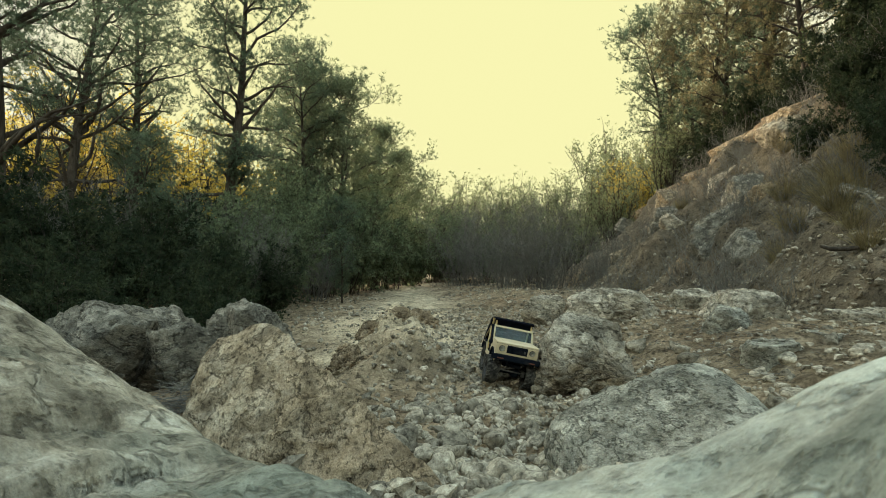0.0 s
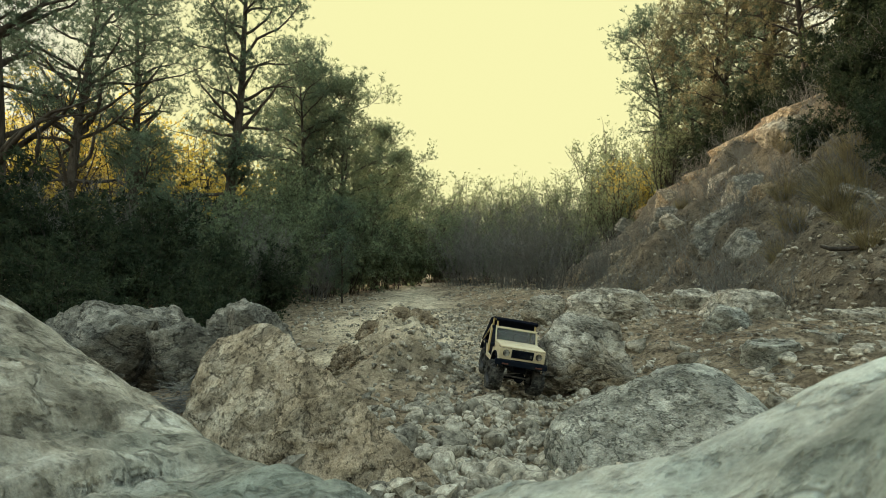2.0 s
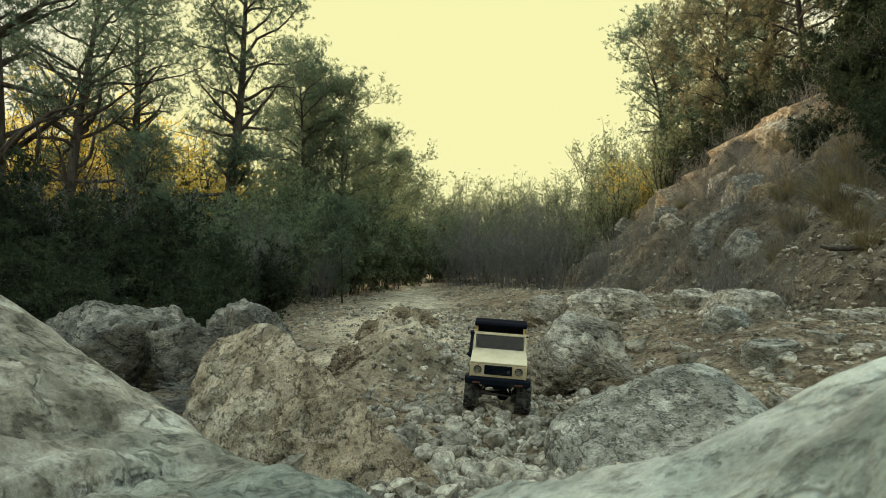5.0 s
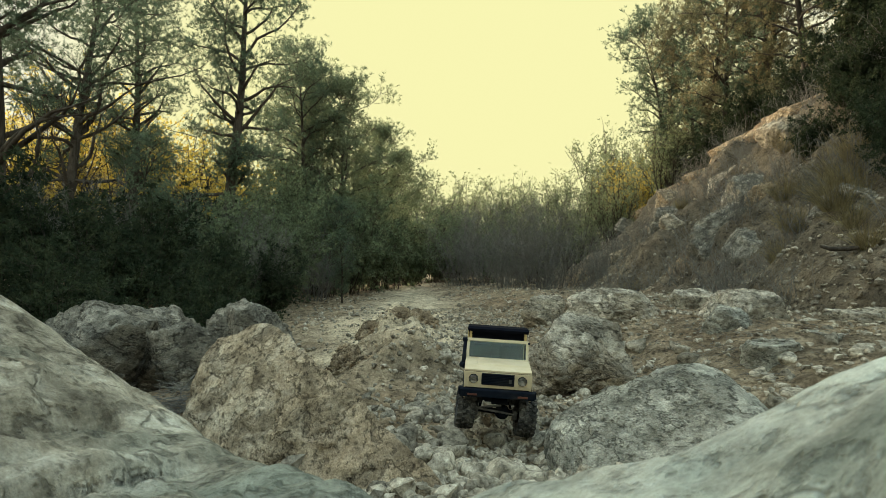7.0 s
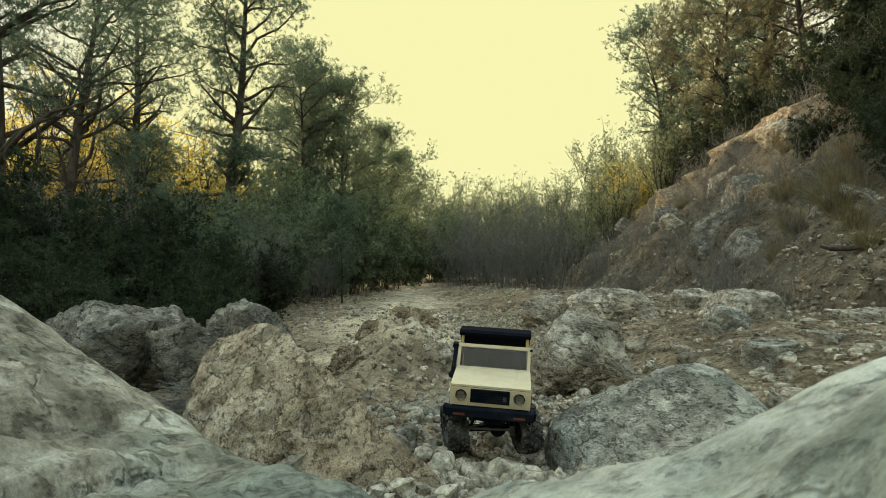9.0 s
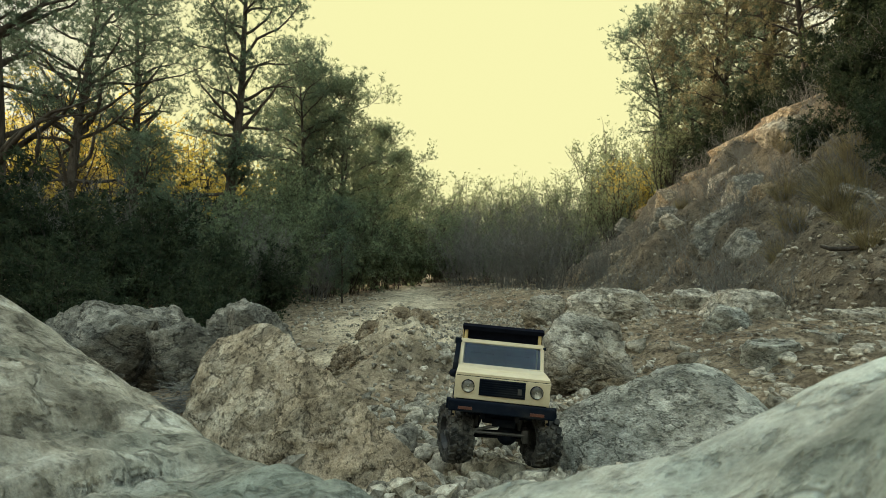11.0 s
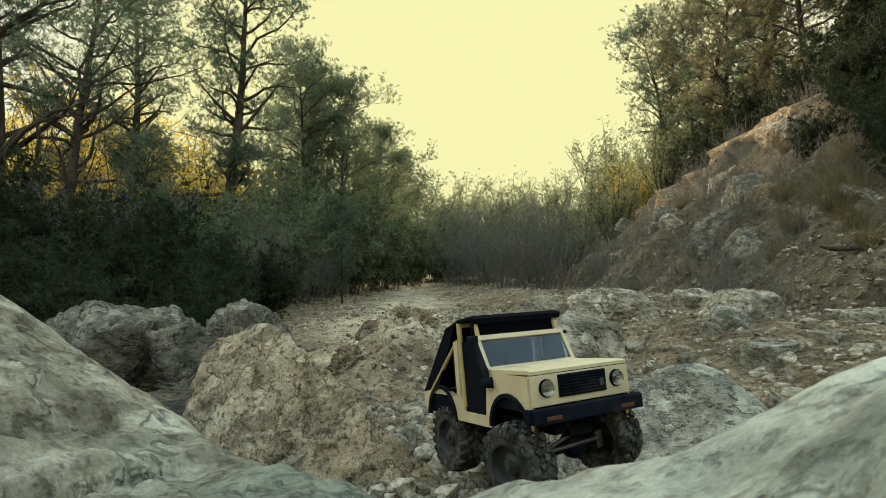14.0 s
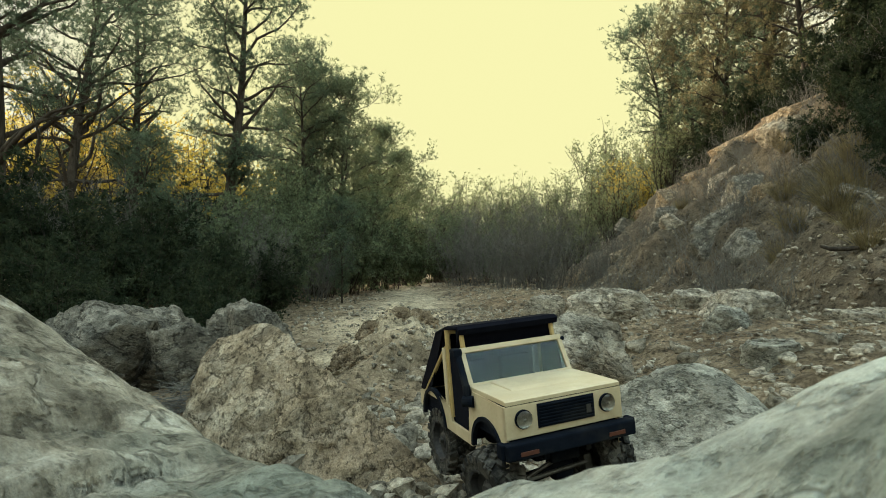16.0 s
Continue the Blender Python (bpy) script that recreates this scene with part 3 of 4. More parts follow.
def make_shrub(name, seed, h, r, stems, leaves, leaf, label, foliage=SHADED_LEAF, leafy=True, per=6, group="shrubs on the verge", category="shrub", twig_count=9, thick=.008):
    rs = np.random.RandomState(seed)
    lines, ends, dirs = [], [], []
    for i in range(stems):
        a, o = rs.uniform(0, 2 * math.pi), rs.uniform(0, .35 * r)
        out = rs.uniform(.1, 1) * r / h
        st = bent((math.cos(a) * o, math.sin(a) * o, -.05), (math.cos(a) * out, math.sin(a) * out, 1), h * rs.uniform(.55, 1.05), 7, rs, .12, .02)
        lines.append((st, np.linspace(thick, thick * .2, 8)))
        for j in range(twig_count):
            q = rs.uniform(.2, 1) * 7
            s = np.array([np.interp(q, np.arange(8), st[:, k]) for k in range(3)])
            d = rs.normal(0, .7, 3) + (0, 0, .8)
            tw = bent(s, d / np.linalg.norm(d), h * rs.uniform(.12, .35), 4, rs, .2, .02)
            lines.append((tw, np.linspace(thick * .45, thick * .12, 5)))
            if leafy:
                m = max(1, leaves // (stems * twig_count))
                w = rs.uniform(.1, 1, m) * 4
                ends.append(np.stack([np.interp(w, np.arange(5), tw[:, k]) for k in range(3)], -1) + rs.normal(0, .05 * r, (m, 3)))
                dirs.append(np.repeat([d / np.linalg.norm(d)], m, 0))
    root = new(name)
    v, f = tubes(lines, 3)
    t = new("stem", mesh_from("stem", v, f, TWIG if not leafy else BARK))
    t.parent = root
    if leafy:
        v, f = blades(np.concatenate(ends), np.concatenate(dirs), per, leaf, leaf * .38, .9, rs)
        c = new("foliage", mesh_from("foliage", v, f, foliage, False))
        c.parent = root
    return tagged(root, label, category, group)


def plant(kind, spots, sink=.05):
    """Sets a plant at the first spot (x, y, turn, scale) and copies of it at the others."""
    for i, (x, y, turn, s) in enumerate(spots):
        m = pose(x, y, gz(x, y) - sink, 0, 0, turn)
        ob = kind if i == 0 else copy_thing(kind, m)
        ob.matrix_basis = m @ Matrix.Scale(s, 4)


GREEN = "pine with grey-brown trunk and dark green needles"
tall = make_pine("pine_tree", 1, 5.6, 1.15, .24, 5600, .047, "tall " + GREEN, limbs=40, bare=8, per=14)
plant(tall, [(-3.15, 8.0, 0, 1.0), (-5.6, 9.9, 80, 1.1), (-2.45, 10.6, 200, .80)])
near = make_pine("pine_tree", 2, 5.4, 1.8, .34, 3800, .05, "spreading pine with bare dark lower limbs", limbs=26, bare=26, per=14)
plant(near, [(-4.4, 5.5, 10, 1.0), (-5.4, 7.9, 140, 1.0)])
full = make_pine("pine_tree", 3, 4.0, 1.15, .08, 5900, .058, "dense bushy " + GREEN, NEEDLE_LIT, limbs=50, per=13)
plant(full, [(-2.0, 11.0, 0, .98), (-1.5, 12.4, 60, .86), (-.95, 14.2, 300, .80), (-3.0, 12.2, 20, 1.1)])
young = make_pine("pine_tree", 4, 3.4, 1.0, .12, 2500, .05, "young pine with warm sparse needles on the bank", NEEDLE_WARM, limbs=38, per=14, lean=-.08, group="pines on the bank")
plant(young, [(5.6, 12.2, 0, 1.15), (5.5, 10.9, 100, 1.2), (5.7, 9.9, 220, 1.25), (5.9, 9.0, 40, 1.25), (6.1, 8.0, 160, 1.2), (6.2, 7.2, 75, 1.1)])
green_young = make_pine("pine_tree", 5, 3.6, .95, .15, 2400, .05, "slender " + GREEN + " on the bank", NEEDLE, limbs=36, per=14, lean=-.1, group="pines on the bank")
plant(green_young, [(5.35, 13.2, 0, 1.15), (5.4, 11.6, 120, 1.2), (5.2, 12.6, 240, .95), (5.8, 10.2, 60, 1.2), (5.8, 6.6, 60, .9), (5.9, 7.6, 200, 1.1), (-2.15, 4.7, 20, .28), (-1.25, 6.9, 80, .25), (-2.9, 5.2, 150, .4), (-1.7, 8.0, 200, .4)])

# these shrubs carry the undergrowth's shade in their leaf colour
bushy = make_shrub("shrub", 11, 1.5, .8, 24, 2400, .07, "dense evergreen shrub with shade put into its dark green leaves", SHADED_LEAF, per=5, twig_count=7)
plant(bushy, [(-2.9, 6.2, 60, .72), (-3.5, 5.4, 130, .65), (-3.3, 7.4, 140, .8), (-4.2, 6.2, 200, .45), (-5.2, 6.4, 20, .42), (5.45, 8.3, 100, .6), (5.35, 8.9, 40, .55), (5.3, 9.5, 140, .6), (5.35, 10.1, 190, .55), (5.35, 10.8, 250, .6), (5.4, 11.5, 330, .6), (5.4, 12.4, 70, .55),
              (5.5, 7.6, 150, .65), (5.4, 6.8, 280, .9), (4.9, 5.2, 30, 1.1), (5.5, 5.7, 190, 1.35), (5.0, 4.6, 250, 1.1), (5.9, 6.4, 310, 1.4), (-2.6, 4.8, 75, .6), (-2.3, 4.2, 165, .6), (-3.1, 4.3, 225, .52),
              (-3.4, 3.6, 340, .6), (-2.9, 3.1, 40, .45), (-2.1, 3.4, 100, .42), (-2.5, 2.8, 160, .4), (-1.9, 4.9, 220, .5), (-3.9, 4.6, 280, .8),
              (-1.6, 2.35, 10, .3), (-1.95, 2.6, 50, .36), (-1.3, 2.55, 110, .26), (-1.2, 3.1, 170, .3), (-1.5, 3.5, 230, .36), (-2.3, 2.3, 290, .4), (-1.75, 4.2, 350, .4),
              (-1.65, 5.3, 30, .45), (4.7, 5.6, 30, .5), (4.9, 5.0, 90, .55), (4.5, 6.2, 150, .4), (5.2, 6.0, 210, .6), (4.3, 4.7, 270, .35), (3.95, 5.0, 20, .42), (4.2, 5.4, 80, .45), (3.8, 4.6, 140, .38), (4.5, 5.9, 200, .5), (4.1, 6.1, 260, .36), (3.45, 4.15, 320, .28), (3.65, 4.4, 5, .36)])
verge = make_shrub("shrub", 16, 1.6, .8, 26, 2600, .055, "grey-green evergreen shrub on the trail's far verge", LEAF_MID, per=6, group="far verge shrubs")
plant(verge, [(-2.3, 7.2, 0, .95), (-1.95, 6.4, 285, .75), (-2.2, 5.7, 15, .7), (-2.0, 8.6, 190, 1.1), (-1.8, 9.8, 250, 1.15), (-1.6, 11.2, 310, 1.1), (-1.3, 12.8, 20, 1.15), (-.9, 14.0, 80, 1.15), (-2.9, 8.9, 260, 1.2),
              (-2.35, 11.4, 35, .5), (-2.1, 12.5, 95, .5), (-1.75, 13.5, 155, .5), (-1.35, 14.5, 215, .5), (-.8, 15.3, 275, .5), (-.1, 16, 335, .5),
              (-.3, 15.4, 320, 1.2), (.5, 16.0, 10, 1.2), (1.3, 15.6, 70, 1.1), (-2.6, 10.4, 30, 1.5)])
olive = make_shrub("shrub", 12, 2.6, 1.1, 26, 3200, .05, "olive-green tree-like shrub in the distance, paled by haze put into its colour", LEAF_HAZY, per=5, group="far thicket", thick=.02)
plant(olive, [(.2, 18.5, 0, 1.15), (1.4, 19.5, 70, 1.3), (2.5, 19.5, 140, 1.25), (3.6, 18.5, 200, 1.1), (4.4, 17.5, 260, 1.1), (4.1, 13.0, 30, .75), (-1.0, 17.5, 100, 1.25),
              (5.4, 17.0, 160, 1.2), (3.3, 24, 0, 1.6), (0, 25, 90, 1.7), (5.0, 12.4, 10, .8), (6.5, 20, 120, 1.6), (-3, 20, 33, 1.7), (3.2, 13.4, 77, .7), (2.3, 14, 137, .75)])
# trees whose leaf colour holds the low sun's yellow glow
gold = make_shrub("tree", 15, 3.6, 1.5, 22, 2600, .06, "tree beyond the pines with sun glow put into its yellow leaves", SUN_GLOW_LEAF, per=6, group="sunlit trees beyond", category="tree", thick=.03)
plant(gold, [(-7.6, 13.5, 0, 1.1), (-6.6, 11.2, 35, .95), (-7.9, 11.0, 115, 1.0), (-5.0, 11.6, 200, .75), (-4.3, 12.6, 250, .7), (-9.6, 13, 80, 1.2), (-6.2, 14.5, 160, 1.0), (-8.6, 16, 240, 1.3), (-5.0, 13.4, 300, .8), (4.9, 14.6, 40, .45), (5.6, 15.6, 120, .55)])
barebush = make_shrub("bare_shrub", 13, 1.6, .75, 36, 0, 0, "leafless grey twiggy shrub beside the trail", leafy=False, twig_count=16, thick=.006, group="bare shrubs")
plant(barebush, [(1.2, 10.2, 0, 1.0), (1.75, 9.9, 70, 1.05), (.75, 11.3, 140, 1.1), (2.2, 10.6, 200, 1.1), (1.5, 11.6, 260, 1.2), (.4, 12.6, 320, 1.2), (2.7, 9.6, 20, .6), (-1.75, 5.3, 40, .55), (-2.2, 5.9, 90, .7), (-2.7, 5.0, 140, .7), (-1.6, 7.0, 190, .6), (-3.1, 4.6, 300, .6)])
scrub = make_shrub("dry_scrub", 14, .45, .4, 18, 0, 0, "low leafless scrub on the earth bank", leafy=False, twig_count=5, thick=.0032, group="dry scrub")
rs = np.random.RandomState(5)
spots = []
while len(spots) < 120:
    x, y = rs.uniform(2.3, 6.5), rs.uniform(3.2, 11)
    if x / y < .85 and x > 2.2:
        spots.append((x, y, rs.uniform(0, 360), rs.uniform(.6, 1.5)))
plant(scrub, spots, .03)


def make_grass(seed, h, r, count):
    rs2 = np.random.RandomState(seed)
    lines = []
    for i in range(count):
        a, o = rs2.uniform(0, 6.28), r * .4 * math.sqrt(rs2.uniform(0, 1))
        out = rs2.uniform(0, .9)
        lines.append((bent((math.cos(a) * o, math.sin(a) * o, -.02), (math.cos(a) * out, math.sin(a) * out, 1), h * rs2.uniform(.5, 1.1), 5, rs2, .10, -.09 * out), np.linspace(.0028, .0006, 6)))
    v, f = tubes(lines, 3)
    return tagged(new("grass_tuft", mesh_from("grass_tuft", v, f, STRAW)), "dry straw-coloured grass tuft on the bank", "grass tuft", "dry grass tufts")


tuft = make_grass(21, .5, .35, 300)
plant(tuft, [(3.05, 4.3, 0, .7), (3.35, 4.6, 40, .8), (2.95, 4.0, 80, .5), (3.6, 5.0, 130, .8), (3.2, 5.1, 200, .6), (3.9, 5.2, 260, .8), (2.75, 3.6, 300, .45),
             (4.1, 6.6, 120, .6), (4.6, 6.4, 250, .7), (2.6, 7.6, 15, .4), (3.6, 8.4, 75, .4), (3.45, 5.6, 40, .6), (2.9, 4.8, 140, .5)], .02)
# ---- loose stones ----
def stone_variant(seed, detail, flat):
    rng = random.Random(seed)
    me = rock_mesh("stone", random_planes(1, rng.uniform(.65, .95), rng.uniform(.5, .8), rng, 9), STONE, detail, 40, .10, .04, seed, flat=flat)
    return me


variants = [stone_variant(100 + i, 3, False) for i in range(9)]
rs = np.random.RandomState(9)
gully = lambda y: float(np.interp(y, [0, .7, 1.2, 2.1, 3, 5, 9, 14, 30], [.1, .12, .12, .27, .2, .05, -.4, -.9, -2]))
placed = []


def lay_stone(x, y, r, sink=.42, up=0.0):
    me = variants[rs.randint(len(variants))]
    ob = new("stone", me)
    s = Matrix.Diagonal((r, r * rs.uniform(.75, 1.1), r * rs.uniform(.7, 1.0), 1))
    ob.matrix_world = pose(x, y, gz(x, y) + r * (.6 - sink) + up, rs.uniform(-25, 25), rs.uniform(-25, 25), rs.uniform(0, 360)) @ s
    placed.append((x, y, r))
    return tagged(ob, "loose pale grey limestone lying on the trail", "stone", "loose stones on the trail")


for x, y, r in ((.02, 1.36, .042), (.27, 1.02, .028), (.515, 2.06, .035), (.61, 2.1, .045), (.66, 2.2, .03), (-.63, 1.24, .028), (-.54, 1.25, .022), (-.60, 1.17, .014), (-.56, 1.13, .016),
                (.14, 1.18, .034), (.06, 1.1, .028), (-.02, 1.2, .026), (.93, 2.7, .05), (.80, 2.5, .04), (1.05, 2.45, .04), (1.5, 2.0, .05), (.78, 1.45, .03), (.9, 1.5, .035), (1.0, 1.6, .03)):
    lay_stone(x, y, r)
while len(placed) < 285:
    k = rs.uniform()
    y = rs.uniform(.85, 2.6)
    x = gully(y) + rs.normal(0, .13 + .05 * y) if k < .8 else rs.uniform(.55, 1.9)
    r = .013 + .031 * rs.uniform() ** 1.6
    if -.36 < x < -.02 and 2.1 < y < 2.7 or x < -.3 or (abs(x - .42) < .27 and abs(y - 1.12) < .24):
        continue
    if all((x - a) ** 2 + (y - b) ** 2 > (.75 * (r + c)) ** 2 for a, b, c in placed):
        lay_stone(x, y, r)


def gravel(name, count, region, detail, rmin, rmax, seed, label):
    g = np.random.RandomState(seed)
    base = []
    for i in range(6):
        d, f = ico(detail)
        n = g.normal(size=(9, 3))
        n /= np.linalg.norm(n, axis=1)[:, None]
        s = d * ((np.clip(d @ n.T, 0, None) / g.uniform(.5, 1, 9) + 1e-6) ** 14).sum(1)[:, None] ** (-1 / 14)
        s = np.clip(s, -1.2, 1.2) * g.uniform(.6, 1, 3)
        base.append((s, f))
    xy = region(g, count)
    z = ground_z(xy[:, 0], xy[:, 1])
    V, F, at = [], [], 0
    for (x, y), h in zip(xy, z):
        s, f = base[g.randint(6)]
        r = rmin + (rmax - rmin) * g.uniform() ** 1.5
        a = g.uniform(0, 6.28)
        c, q = math.cos(a), math.sin(a)
        w = s * r
        V.append(np.stack([w[:, 0] * c - w[:, 1] * q + x, w[:, 0] * q + w[:, 1] * c + y, w[:, 2] * .8 + h + r * .2], -1))
        F.append(f + at)
        at += len(s)
    return tagged(new(name, mesh_from(name, np.concatenate(V), np.concatenate(F), GRAVEL, False)), label, "gravel", kind="stuff")


def in_gully(g, n):
    y = .75 + 5.2 * g.uniform(size=n) ** 1.5
    return np.stack([np.array([gully(v) for v in y]) + g.normal(0, 1, n) * (.13 + .07 * y), y], -1)


def on_verge(g, n):
    y = 1.2 + 4.5 * g.uniform(size=n) ** 1.2
    return np.stack([g.uniform(.5, 2.9, n), y], -1)


def far_trail(g, n):
    y = 3 + 12 * g.uniform(size=n) ** 1.3
    x = np.array([gully(v) for v in y]) + g.uniform(-1.9, 2.8, n)
    trodden = np.abs(x + .045 * y + .10) < .5 + .15 * np.sin(y * 2.1)
    return np.stack([x + np.where(trodden, np.where(g.uniform(size=n) < .5, -1, 1.2), 0), y], -1)


def on_bank(g, n):
    y = g.uniform(3, 12, n)
    return np.stack([2.2 + 2.8 * g.uniform(size=n) ** 1.4, y], -1)


gravel("gravel", 6000, in_gully, 1, .005, .024, 1, "loose pale limestone gravel in the gully")
gravel("gravel", 1900, on_verge, 1, .004, .026, 2, "scattered stones on the dirt verge")
gravel("gravel", 2400, far_trail, 1, .007, .034, 3, "scattered stones along the trail")
gravel("gravel", 1500, on_bank, 1, .008, .038, 4, "small stones on the earth bank")


# ---- fallen needles and twigs in the hollow between the boulders ----
def litter():
    g = np.random.RandomState(31)
    lines = []
    heaps = [(-.60, 1.27, .05, 220), (.66, 1.78, .10, 90), (.95, 2.1, .18, 120), (1.25, 2.55, .2, 110)]
    for cx, cy, sd in [q[:3] for q in heaps for _ in range(q[3])]:
        x, y = cx + g.normal(0, sd), cy + g.normal(0, sd)
        a = g.uniform(0, 6.28)
        h = gz(x, y) + .008 + g.uniform(0, .02)
        lines.append((bent((x, y, h), (math.cos(a), math.sin(a), g.uniform(-.05, .2)), g.uniform(.03, .085), 3, g, .12), np.full(4, .0007)))
    v, f = tubes(lines, 3)
    tagged(new("needle_litter", mesh_from("needle_litter", v, f, TWIG)), "fallen dry pine needles and thin twigs between stones", "needle litter", kind="stuff")
    log = rod_log()
    log.matrix_world = pose(2.68, 3.62, gz(2.68, 3.62) + .02, 0, 8, -15)


def rod_log():
    g = np.random.RandomState(8)
    p = bent((-.2, 0, 0), (1, 0, 0), .34, 7, g, .10)
    v, f = tubes([(p, np.array([.010, .014, .016, .015, .014, .013, .011, .006]))], 8)
    return tagged(new("dead_branch", mesh_from("dead_branch", v, f, BARK)), "short dead branch lying on the bank", "branch")


litter()
# ---- the toy truck ----
CREAM = surface("cream_painted_plastic", [c3(.40, .33, .205), c3(.47, .395, .255), c3(.52, .45, .30)], 14, .48, .12, 240, stain=c3(.42, .33, .19), stain_scale=16,
                stain_amount=.45, depth=.0008)
YELLOW = surface("yellow_tube_paint", [c3(.34, .24, .09), c3(.44, .33, .14)], 30, .5, 0)
RUBBER = surface("dusty_black_rubber", [c3(.008, .008, .008), c3(.028, .028, .026), c3(.12, .115, .10)], 60, .85, .4, 300, stain=c3(.13, .12, .10), stain_scale=40,
                 stain_amount=.5, depth=.001)
BLACK = surface("black_satin_plastic", [c3(.003, .005, .009), c3(.007, .010, .016)], 30, .85, .15, 200, stain=c3(.04, .039, .034), stain_scale=22, stain_amount=.4, depth=.0006)
RIM_GREY = surface("dusty_dark_grey_rim", [c3(.010, .011, .013), c3(.025, .025, .025), c3(.06, .058, .052)], 40, .6, .2, 200, depth=.0006)
CLOTH = surface("black_canvas", [c3(.0025, .003, .006), c3(.005, .006, .010)], 60, .9, .5, 700, depth=.0008)
CHROME = surface("worn_silver", [c3(.22, .22, .20), c3(.42, .42, .39)], 120, .3, 0, metal=1.0)
STEEL = surface("dull_steel", [c3(.05, .05, .048), c3(.12, .117, .11)], 40, .5, 0, metal=.7)
AMBER = surface("dull_amber_plastic", [c3(.06, .024, .017), c3(.10, .036, .022)], 40, .4, 0)
CABIN = surface("dark_cabin_plastic", [c3(.003, .004, .008), c3(.006, .008, .013)], 30, .85, 0)


for _m in (CLOTH, CABIN, BLACK):
    _m.node_tree.nodes["Principled BSDF"].inputs["Specular IOR Level"].default_value = .04


def glass_material(name, tint, rough=.03, ior=1.45):
    m = bpy.data.materials.new(name)
    m.use_nodes = True
    p = m.node_tree.nodes["Principled BSDF"]
    p.inputs["Base Color"].default_value = tint
    p.inputs["Roughness"].default_value, p.inputs["Transmission Weight"].default_value, p.inputs["IOR"].default_value = rough, 1.0, ior
    return m


WINDSCREEN = glass_material("dusty_windscreen", c3(.50, .62, .76), .03, 1.33)
LENS = glass_material("headlight_lens", c3(.95, .95, .92), .02)


def box(bm, x0, x1, y0, y1, z0, z1, bevel=0.0, m=None):
    t = Matrix.Translation(((x0 + x1) / 2, (y0 + y1) / 2, (z0 + z1) / 2)) @ Matrix.Diagonal((x1 - x0, y1 - y0, z1 - z0, 1))
    v = bmesh.ops.create_cube(bm, size=1, matrix=(m @ t) if m else t)["verts"]
    if bevel:
        bmesh.ops.bevel(bm, geom=list({e for q in v for e in q.link_edges}), offset=bevel, segments=2, affect="EDGES", profile=.6)
    return bm


def one_box(*a, **k):
    return box(bmesh.new(), *a, **k)


def rod(bm, a, b, r, sides=10, r2=None):
    a, b = Vector(a), Vector(b)
    m = Matrix.Translation((a + b) / 2) @ (b - a).to_track_quat("Z", "Y").to_matrix().to_4x4()
    bmesh.ops.create_cone(bm, cap_ends=True, segments=sides, radius1=r, radius2=r if r2 is None else r2, depth=(b - a).length, matrix=m)
    return bm


def profile(pts, x0, x1, bevel=0.0):
    """A solid of the side outline pts (y, z) between x0 and x1."""
    bm = bmesh.new()
    a = [bm.verts.new((x0, y, z)) for y, z in pts]
    b = [bm.verts.new((x1, y, z)) for y, z in pts]
    bm.faces.new(a)
    bm.faces.new(b[::-1])
    for i in range(len(pts)):
        j = (i + 1) % len(pts)
        bm.faces.new((a[j], a[i], b[i], b[j]))
    bmesh.ops.recalc_face_normals(bm, faces=bm.faces)
    if bevel:
        bmesh.ops.bevel(bm, geom=[e for e in bm.edges if abs(e.verts[0].co.x - e.verts[1].co.x) < 1e-6], offset=bevel, segments=2, affect="EDGES", profile=.6)
    bmesh.ops.triangulate(bm, faces=[f for f in bm.faces if len(f.verts) > 4])
    return bm


def arc(cy, cz, r, a0, a1, n=9):
    return [(cy + r * math.cos(radians(a0 + (a1 - a0) * i / n)), cz + r * math.sin(radians(a0 + (a1 - a0) * i / n))) for i in range(n + 1)]


def build_tyre(r=.0525, w=.041):
    bm = bmesh.new()
    prof = [(-.5, .60), (-.50, .72), (-.53, .84), (-.47, .92), (-.25, .955), (0, .965), (.25, .955), (.47, .92), (.53, .84), (.50, .72), (.5, .60)]
    n = 44
    rings = [[bm.verts.new((x * w, math.cos(2 * math.pi * k / n) * q * r, math.sin(2 * math.pi * k / n) * q * r)) for x, q in prof] for k in range(n)]
    for k in range(n):
        for i in range(len(prof)):
            j = (i + 1) % len(prof)
            bm.faces.new((rings[k][i], rings[k][j], rings[(k + 1) % n][j], rings[(k + 1) % n][i]))
    for k in range(20):
        for row, (x, off, lx, ly) in enumerate(((-.36, 0, .26, .009), (.36, .5, .26, .009), (-.12, .5, .17, .008), (.12, 0, .17, .008))):
            a = 360 * (k + off) / 20
            m = pose(0, 0, 0, a) @ pose(x * w, 0, r * (.955 if abs(x) > .2 else .985), 0, 14 * (1 if x > 0 else -1) if abs(x) > .2 else 0, 22 * (1 if x > 0 else -1))
            box(bm, -lx * w / 2, lx * w / 2, -ly / 2, ly / 2, -.003, .0028, .0007, m)
        for x in (-1, 1):
            m = pose(0, 0, 0, 360 * (k + .25) / 20) @ pose(x * w * .51, 0, r * .885, 0, 0, 0)
            box(bm, -.0018, .0018, -.0038, .0038, -.005, .004, 0, m)
    bmesh.ops.recalc_face_normals(bm, faces=bm.faces)
    return bm


